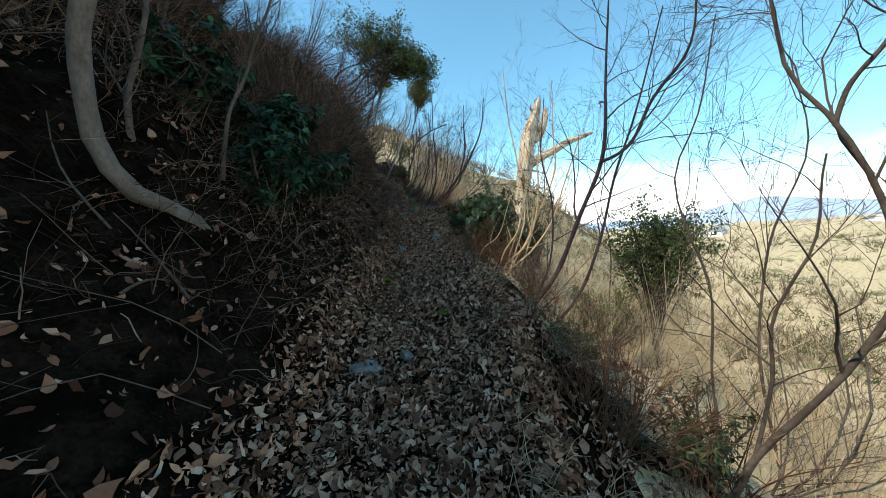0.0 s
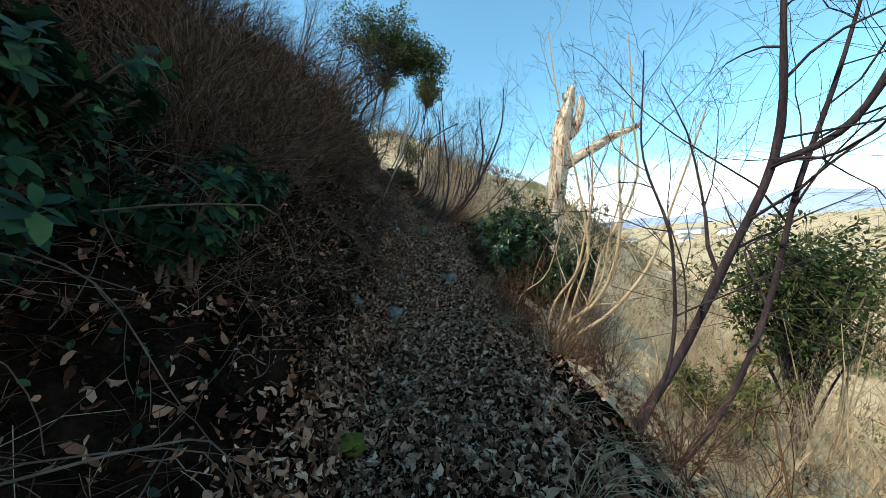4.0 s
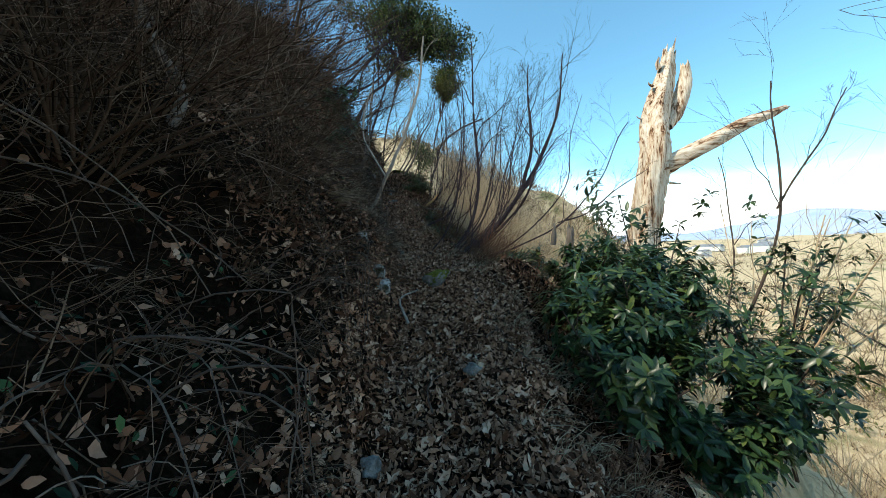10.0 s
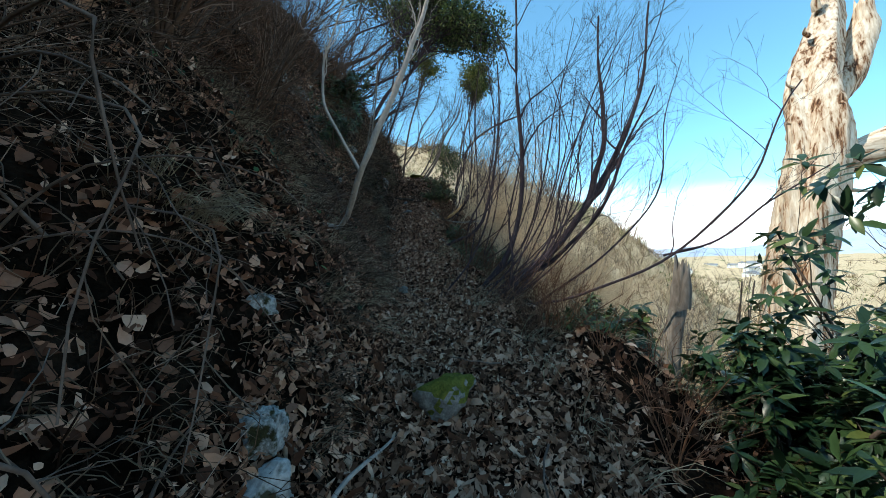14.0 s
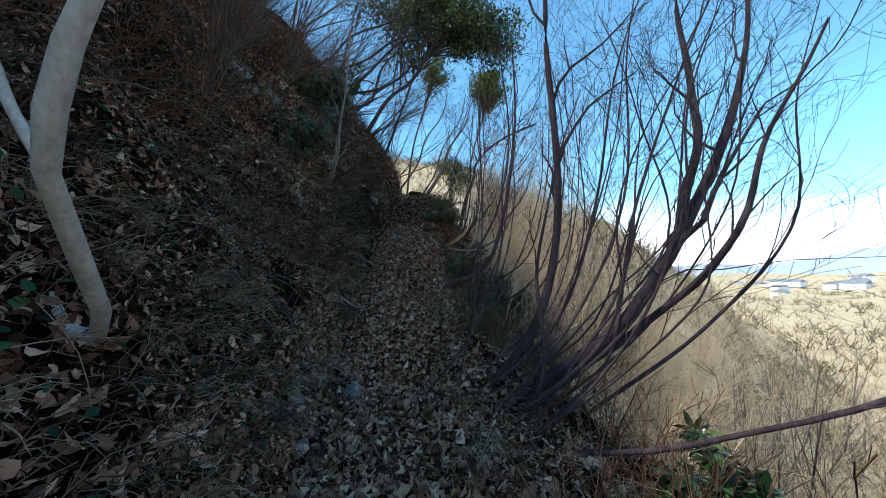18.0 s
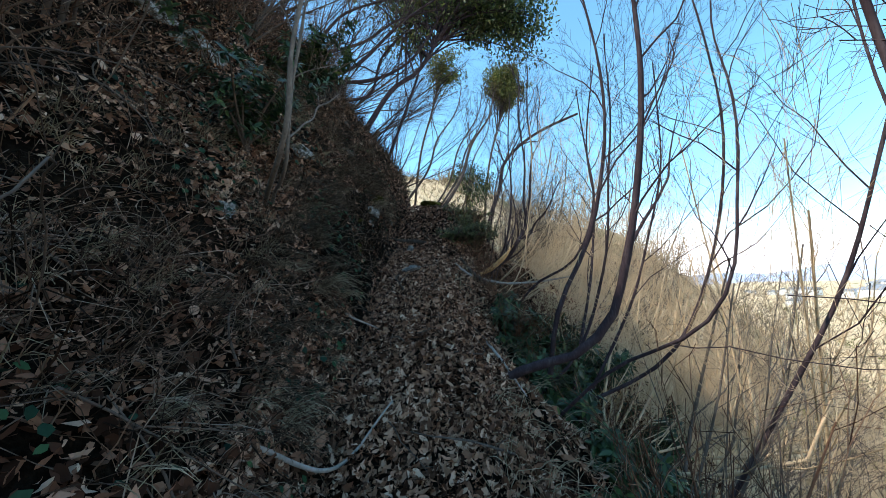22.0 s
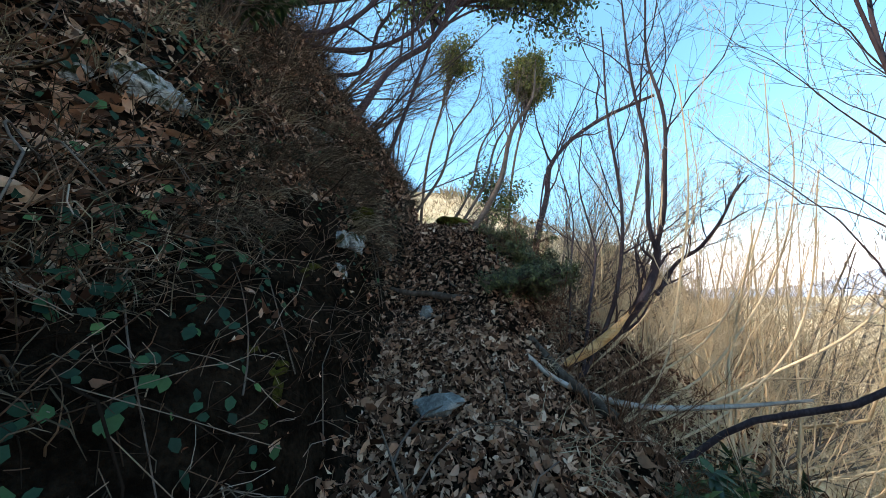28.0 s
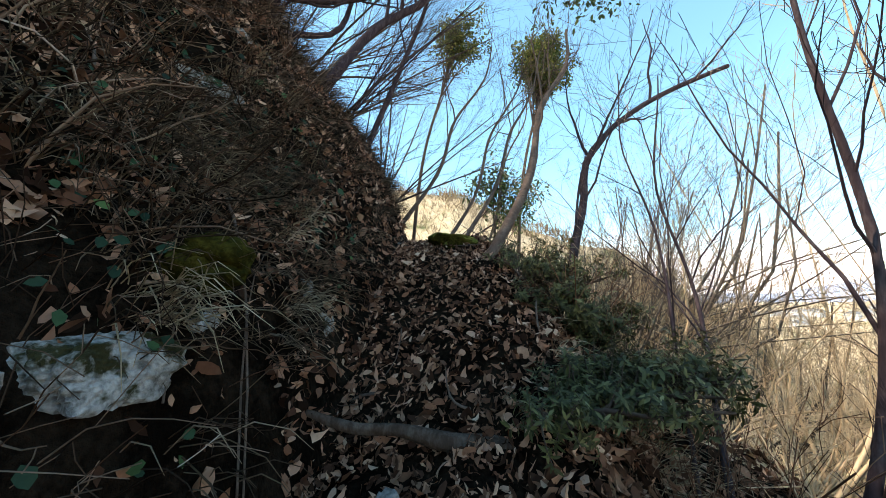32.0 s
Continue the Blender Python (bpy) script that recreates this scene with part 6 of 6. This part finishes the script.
def crag(x, y, z, sx, sy, sz, seed, material, label, turn=0.0, tilt=(0, 0)):
    """A fractured face of rock: a blocky lump split by cracks into facets."""
    bm = bmesh.new()
    bmesh.ops.create_icosphere(bm, subdivisions=5, radius=1.0)
    r = random.Random(seed)
    off = Vector((r.random() * 40, r.random() * 40, r.random() * 40))
    m = pose(0, 0, 0, tilt[0], tilt[1], turn)
    for v in bm.verts:
        p = v.co / max(abs(v.co.x), abs(v.co.y), abs(v.co.z)) ** .55
        w = p + .25 * noise.noise_vector(p * 1.3 + off)
        f = noise.voronoi(w * 1.5 + off)[0]
        g = noise.voronoi(w * 4.0 + off)[0]
        p = p * (.82 + .24 * min(f[1] - f[0], .5) + .1 * min(g[1] - g[0], .35) + .22 * noise.noise(p * 1.1 + off) + .05 * noise.noise(p * 9 + off))
        v.co = m @ Vector((p.x * sx, p.y * sy, p.z * sz))
    me = bpy.data.meshes.new("crag")
    bm.to_mesh(me)
    bm.free()
    me.materials.append(material)
    ob = new("crag", me)
    ob.location = (x, y, z)
    return tagged(ob, label, "boulder", "limestone crags")


for i, (bx, by, bz, sx, sy, sz, mt, tu) in enumerate([
        (-4.03, 17.0, 5.44, .1, .15, .09, M_LIME, 15), (-3.95, 16.78, 5.42, .04, .04, .07, M_LIME, 0), (-3.97, 16.74, 5.14, .08, .09, .12, M_LIME, 30), (-4.08, 17.24, 5.54, .05, .06, .04, M_LIME, 10), (-4.22, 17.9, 5.66, .05, .05, .06, M_LIME, 40),
        (-4.21, 18.05, 5.45, .06, .07, .1, M_LIME, 0), (-4.74, 18.75, 6.2, .14, .2, .2, M_LIME, 20), (-5.12, 17.95, 7.0, .12, .34, .1, M_LIME, -8), (-5.2, 18.5, 7.22, .1, .2, .09, M_LIME, 20), (-4.45, 19.8, 5.95, .14, .24, .34, M_STONE, 10),
        (-4.5, 15.85, 6.03, .12, .17, .12, M_LIME, 0), (-4.62, 15.65, 5.98, .08, .1, .08, M_LIME, 30), (-1.87, 9.2, 3.03, .1, .13, .14, M_LIME, 25), (-1.63, 9.42, 2.85, .1, .1, .15, M_LIME, 50), (-1.77, 9.22, 2.74, .08, .09, .08, M_LIME, 0),
        (-1.92, 9.85, 3.0, .13, .16, .16, M_LIME, 35), (-1.3, 9.1, on(-1.3, 9.1) + .03, .08, .07, .09, M_LIME, 15), (-4.92, 19.9, 6.72, .12, .2, .17, M_LIME, 0), (-5.6, 18.7, 7.9, .2, .4, .15, M_LIME, 10), (-4.05, 14.36, 4.84, .08, .12, .1, M_LIME, 0), (-5.66, 15.3, 7.34, .22, .42, .14, M_LIME, 12), (-5.95, 16.1, 7.9, .2, .4, .12, M_LIME, 16), (-6.35, 17.1, 8.47, .2, .4, .12, M_LIME, 20), (-5.9, 14.8, 7.62, .2, .36, .16, M_LIME, 10)]):
    crag(bx, by, bz, sx, sy, sz, 600 + i, mt, LIME if by > 13 else "pale bluish stone sticking out of the shaded bank", tu)
for i, (bx, by, bz, sx, sy, sz, mt) in enumerate([
        (-2.12, 8.33, 3.2, .07, .1, .08, M_STONE), (-2.2, 8.2, 2.85, .09, .1, .08, M_ROCK), (-3.4, 6.32, 4.1, .12, .16, .1, M_ROCK), (-4.35, 18.2, 5.68, .07, .07, .1, M_STONE), (-4.25, 17.4, 5.57, .07, .1, .05, M_ROCK),
        (-4.05, 16.86, 5.2, .08, .12, .07, M_ROCK), (-4.02, 14.33, 4.76, .07, .13, .12, M_ROCK), (-3.3, 12.8, 3.9, .08, .1, .08, M_ROCK)]):
    rock("boulder", bx, by, bz, sx, sy, sz, 200 + i, mt, LIME if by > 13 else "pale stone sticking out of the shaded bank", "boulder", 12.0 * i, rough=.45)
OUTCROPS = []
OUTCROPS.append((-3.82, 15.95, 4.62, .2, .3, .32, rock("mossy_outcrop", -3.82, 15.95, 4.62, .2, .3, .32, 23, M_MOSSDARK, "rock outcrop covered in brown-green moss, darkened for shade", "boulder", rough=.55)))
OUTCROPS.append((-4.1, 16.55, 4.95, .22, .4, .42, rock("mossy_outcrop", -4.1, 16.55, 4.95, .22, .4, .42, 24, M_MOSSDARK, "rock outcrop covered in brown-green moss, darkened for shade", "boulder", rough=.55)))
OUTCROPS.append((-4.2, 17.2, 5.2, .2, .4, .4, rock("mossy_outcrop", -4.2, 17.2, 5.2, .2, .4, .4, 27, M_MOSSDARK, "rock outcrop covered in brown-green moss, darkened for shade", "boulder", rough=.55)))
OUTCROPS.append((-3.95, 16.35, 4.75, .14, .2, .25, rock("mossy_outcrop", -3.95, 16.35, 4.75, .14, .2, .25, 28, M_MOSSDARK, "rock outcrop covered in brown-green moss, darkened for shade", "boulder", rough=.55)))
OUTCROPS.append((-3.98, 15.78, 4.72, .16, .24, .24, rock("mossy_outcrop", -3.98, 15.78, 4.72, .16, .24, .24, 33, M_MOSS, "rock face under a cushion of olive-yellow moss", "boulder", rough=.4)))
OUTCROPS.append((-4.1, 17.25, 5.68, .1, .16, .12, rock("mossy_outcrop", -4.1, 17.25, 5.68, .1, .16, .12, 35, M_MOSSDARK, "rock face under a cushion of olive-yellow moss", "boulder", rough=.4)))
rk = random.Random(77)
for ox, oy, oz, sx, sy, sz, base in OUTCROPS:
    for k in range(3):   # cushions of moss swelling from the rock
        e, b = rk.uniform(-.2, .9), rk.uniform(-1.1, .3)
        bm = bmesh.new()
        bmesh.ops.create_icosphere(bm, subdivisions=3, radius=1.0)
        c = Vector((ox + .78 * sx * math.cos(e) * math.cos(b), oy + .78 * sy * math.cos(e) * math.sin(b), oz + .78 * sz * math.sin(e)))
        s = rk.uniform(.045, .08)
        for v in bm.verts:
            v.co = c + Vector((v.co.x * s, v.co.y * s * 1.5, v.co.z * s * .8)) * (1 + .5 * noise.noise(v.co * 1.7 + c * 9) + .2 * noise.noise(v.co * 6 + c))
        me = bpy.data.meshes.new("moss_cushion")
        for f in bm.faces:
            f.smooth = True
        bm.to_mesh(me)
        bm.free()
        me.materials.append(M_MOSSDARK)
        part_mesh("moss_cushion", me, base, "brown-green moss darkened for shade")
# shade tone on the sides, plain moss colour on top
rock("moss_rock", -3.8, 19.5, on(-3.8, 19.5) + .02, .24, .2, .14, 25, M_MOSSDARK, "mossy boulder at the crest of the path", cap=M_MOSS)
rock("slab", -3.18, 16.5, on(-3.18, 16.5) + .03, .16, .11, .07, 26, M_STONE, "flat grey stone slab forming a step in the path", "stone")
rock("stone", -.3, 8.25, on(-.3, 8.25) + .03, .09, .07, .06, 29, M_STONE, "pale angular stone lying on the path", group="stones")
rock("stone", -.85, 5.42, on(-.85, 5.42) + .03, .07, .06, .06, 30, M_STONE, "pale angular stone lying on the path", group="stones")

# ---------- logs and stumps ----------
def log(name, pts, radii, label, seed, material=None):
    ob = thing(name, *pts[0], label, "log")
    knotty("bole", pts, radii, ob, seed, 40, 14, .03, material or M_GREYWOOD, flute=.12)
    return ob


log("log", [(-4.05, 17.74, 5.13), (-3.85, 17.78, 5.07), (-3.65, 17.83, 5.06), (-3.45, 17.86, 5.02), (-3.3, 17.91, 5.01), (-3.12, 17.93, 4.97)], [.014, .024, .022, .034, .03, .036], "dark brown fallen log lying across the path", 151, M_LOG)
log("log", [(-2.72, 17.68, on(-2.72, 17.68) + .03), (-2.5, 17.5, on(-2.5, 17.5) + .04), (-2.2, 17.25, on(-2.2, 17.25) + .05)], [.035, .045, .035], "rotten fallen log at the edge of the path", 152, M_LOG)
log("fallen_bough", [(-2.75, 17.4, on(-2.75, 17.4) + .03), (-2.58, 17.41, 4.42), (-2.12, 17.45, 4.25), (-1.45, 17.54, 4.24), (-1.0, 17.55, 4.3)], [.018, .022, .02, .017, .01], "pale fallen bough reaching out over the drop", 153, M_BARK_PALE)
for pts in ([(-2.08, 15.62), (-1.86, 15.2), (-1.66, 14.9)], [(-3.35, 14.75), (-3.2, 14.95), (-3.02, 15.1)], [(-.95, 8.95), (-1.1, 9.2), (-1.0, 9.6)], [(-2.9, 13.6), (-2.65, 13.9), (-2.5, 14.3)]):
    log("fallen_stick", [(x, y, on(x, y) + .03 + .02 * k) for k, (x, y) in enumerate(pts)], [.013, .011, .006], "long pale dead stick lying on the leaves", 156 + int(10 * abs(pts[0][0])), M_BARK_PALE)
POST = thing("broken_stump", 1.28, 12.25, on(1.28, 12.25), "grey broken tree stump leaning at the edge of the drop", "stump")
knotty("stump", [(1.28, 12.25, on(1.28, 12.25) - .15), (1.36, 12.26, 2.0), (1.46, 12.28, 2.6), (1.5, 12.3, 2.98)], [.115, .095, .08, .055], POST, 154, 30, 18, .12, M_GREYWOOD, flute=.2)
knotty("splinter", [(.87, 10.86, 2.75), (.89, 10.86, 2.93), (.9, 10.86, 3.05)], [.045, .04, .01], POST, 155, 8, 8, .03, M_GREYWOOD)

# ---------- distance ----------
def ridge(name, dist, base, crest, seed, label):
    """A far mountain range as a ridged sheet round the open side."""
    a = np.radians(np.linspace(-30, 100, 140))
    k = np.linspace(0, 1, 8)
    A, K = np.meshgrid(a, k)
    deg = np.degrees(A)
    top = np.interp(deg, crest[0], crest[1]) * (1 + .35 * vnoise(deg, deg * 0, 4.0, seed) + .2 * vnoise(deg, deg * 0, 1.3, seed + 1))
    D = dist + K * dist * .25
    Z = base + (top - base) * K ** .8 + vnoise(deg * 40, K * 300, 30, seed + 2) * 40 * K * (1 - K)
    V = np.stack([np.sin(A) * D, np.cos(A) * D, Z], -1)
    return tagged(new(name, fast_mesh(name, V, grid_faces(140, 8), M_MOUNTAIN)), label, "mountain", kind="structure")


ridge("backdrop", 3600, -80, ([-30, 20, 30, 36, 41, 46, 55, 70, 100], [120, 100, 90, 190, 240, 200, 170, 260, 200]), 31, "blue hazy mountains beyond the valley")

rp = np.random.default_rng(171)
n = 3500
aa = np.radians(-15 + 95 * rp.random(n))
dd = 130 + 900 * rp.random(n) ** 1.5
far_brush("plain_woods", np.sin(aa) * dd, np.cos(aa) * dd, 5 + 6 * rp.random(n), 4, rp, M_SCRUB, "bare woods scattered over the plain", .022, False)
n = 260
aa = np.radians(15 + 65 * rp.random(n))
dd = 60 + 500 * rp.random(n) ** 1.3
px, py = np.sin(aa) * dd, np.cos(aa) * dd
cen = np.repeat(np.stack([px, py, height(px, py) + 2.2], -1), 5, 0) + rp.normal(size=(n * 5, 3)) * np.array([1.6, 1.6, .9])
tagged(new("plain_evergreens", fast_mesh("plain_evergreens", *leaf_cloud(cen, np.full(len(cen), 1.5), 12, 1.0, rp), M_YELLOWGREEN)), "green bushes scattered over the plain", "bushes", kind="stuff")

M_WALL = noisy("pale_render", [(0.3, (0.6, 0.58, 0.54)), (0.7, (0.8, 0.78, 0.74))], .4, .9, .2, bump=.1)
M_ROOF = noisy("grey_tile_roof", [(0.3, (0.14, 0.15, 0.17)), (0.7, (0.25, 0.26, 0.28))], .6, .8, .3, bump=.2)


def house(x, y, w, d, h, turn):
    ob = thing("house", x, y, on(x, y), "small far pale house with a grey roof in the valley", "house", "far houses")
    m = Matrix.Translation((x, y, on(x, y))) @ pose(0, 0, 0, 0, 0, turn)
    for nm, mt, pts, fcs in (("wall", M_WALL, [(-w, -d, -3), (w, -d, -3), (w, d, -3), (-w, d, -3), (-w, -d, h), (w, -d, h), (w, d, h), (-w, d, h)], [(0, 1, 5, 4), (1, 2, 6, 5), (2, 3, 7, 6), (3, 0, 4, 7)]),
                             ("roof", M_ROOF, [(-w - .5, -d - .6, h - .2), (w + .5, -d - .6, h - .2), (w + .5, d + .6, h - .2), (-w - .5, d + .6, h - .2), (-w - .5, 0, h + d * .5), (w + .5, 0, h + d * .5)], [(0, 1, 5, 4), (2, 3, 4, 5), (1, 2, 5), (3, 0, 4)])):
        me = bpy.data.meshes.new(nm)
        me.from_pydata([tuple(m @ Vector(p)) for p in pts], [], fcs)
        me.materials.append(mt)
        part_mesh(nm, me, ob)


for i in range(34):
    a, dist = radians(29 + 9 * rp.random() if i < 24 else 20 + 45 * rp.random()), 620 + 500 * rp.random()
    house(math.sin(a) * dist, math.cos(a) * dist, 6 + 8 * rp.random(), 5 + 3 * rp.random(), 4 + 5 * rp.random(), 180 * rp.random())
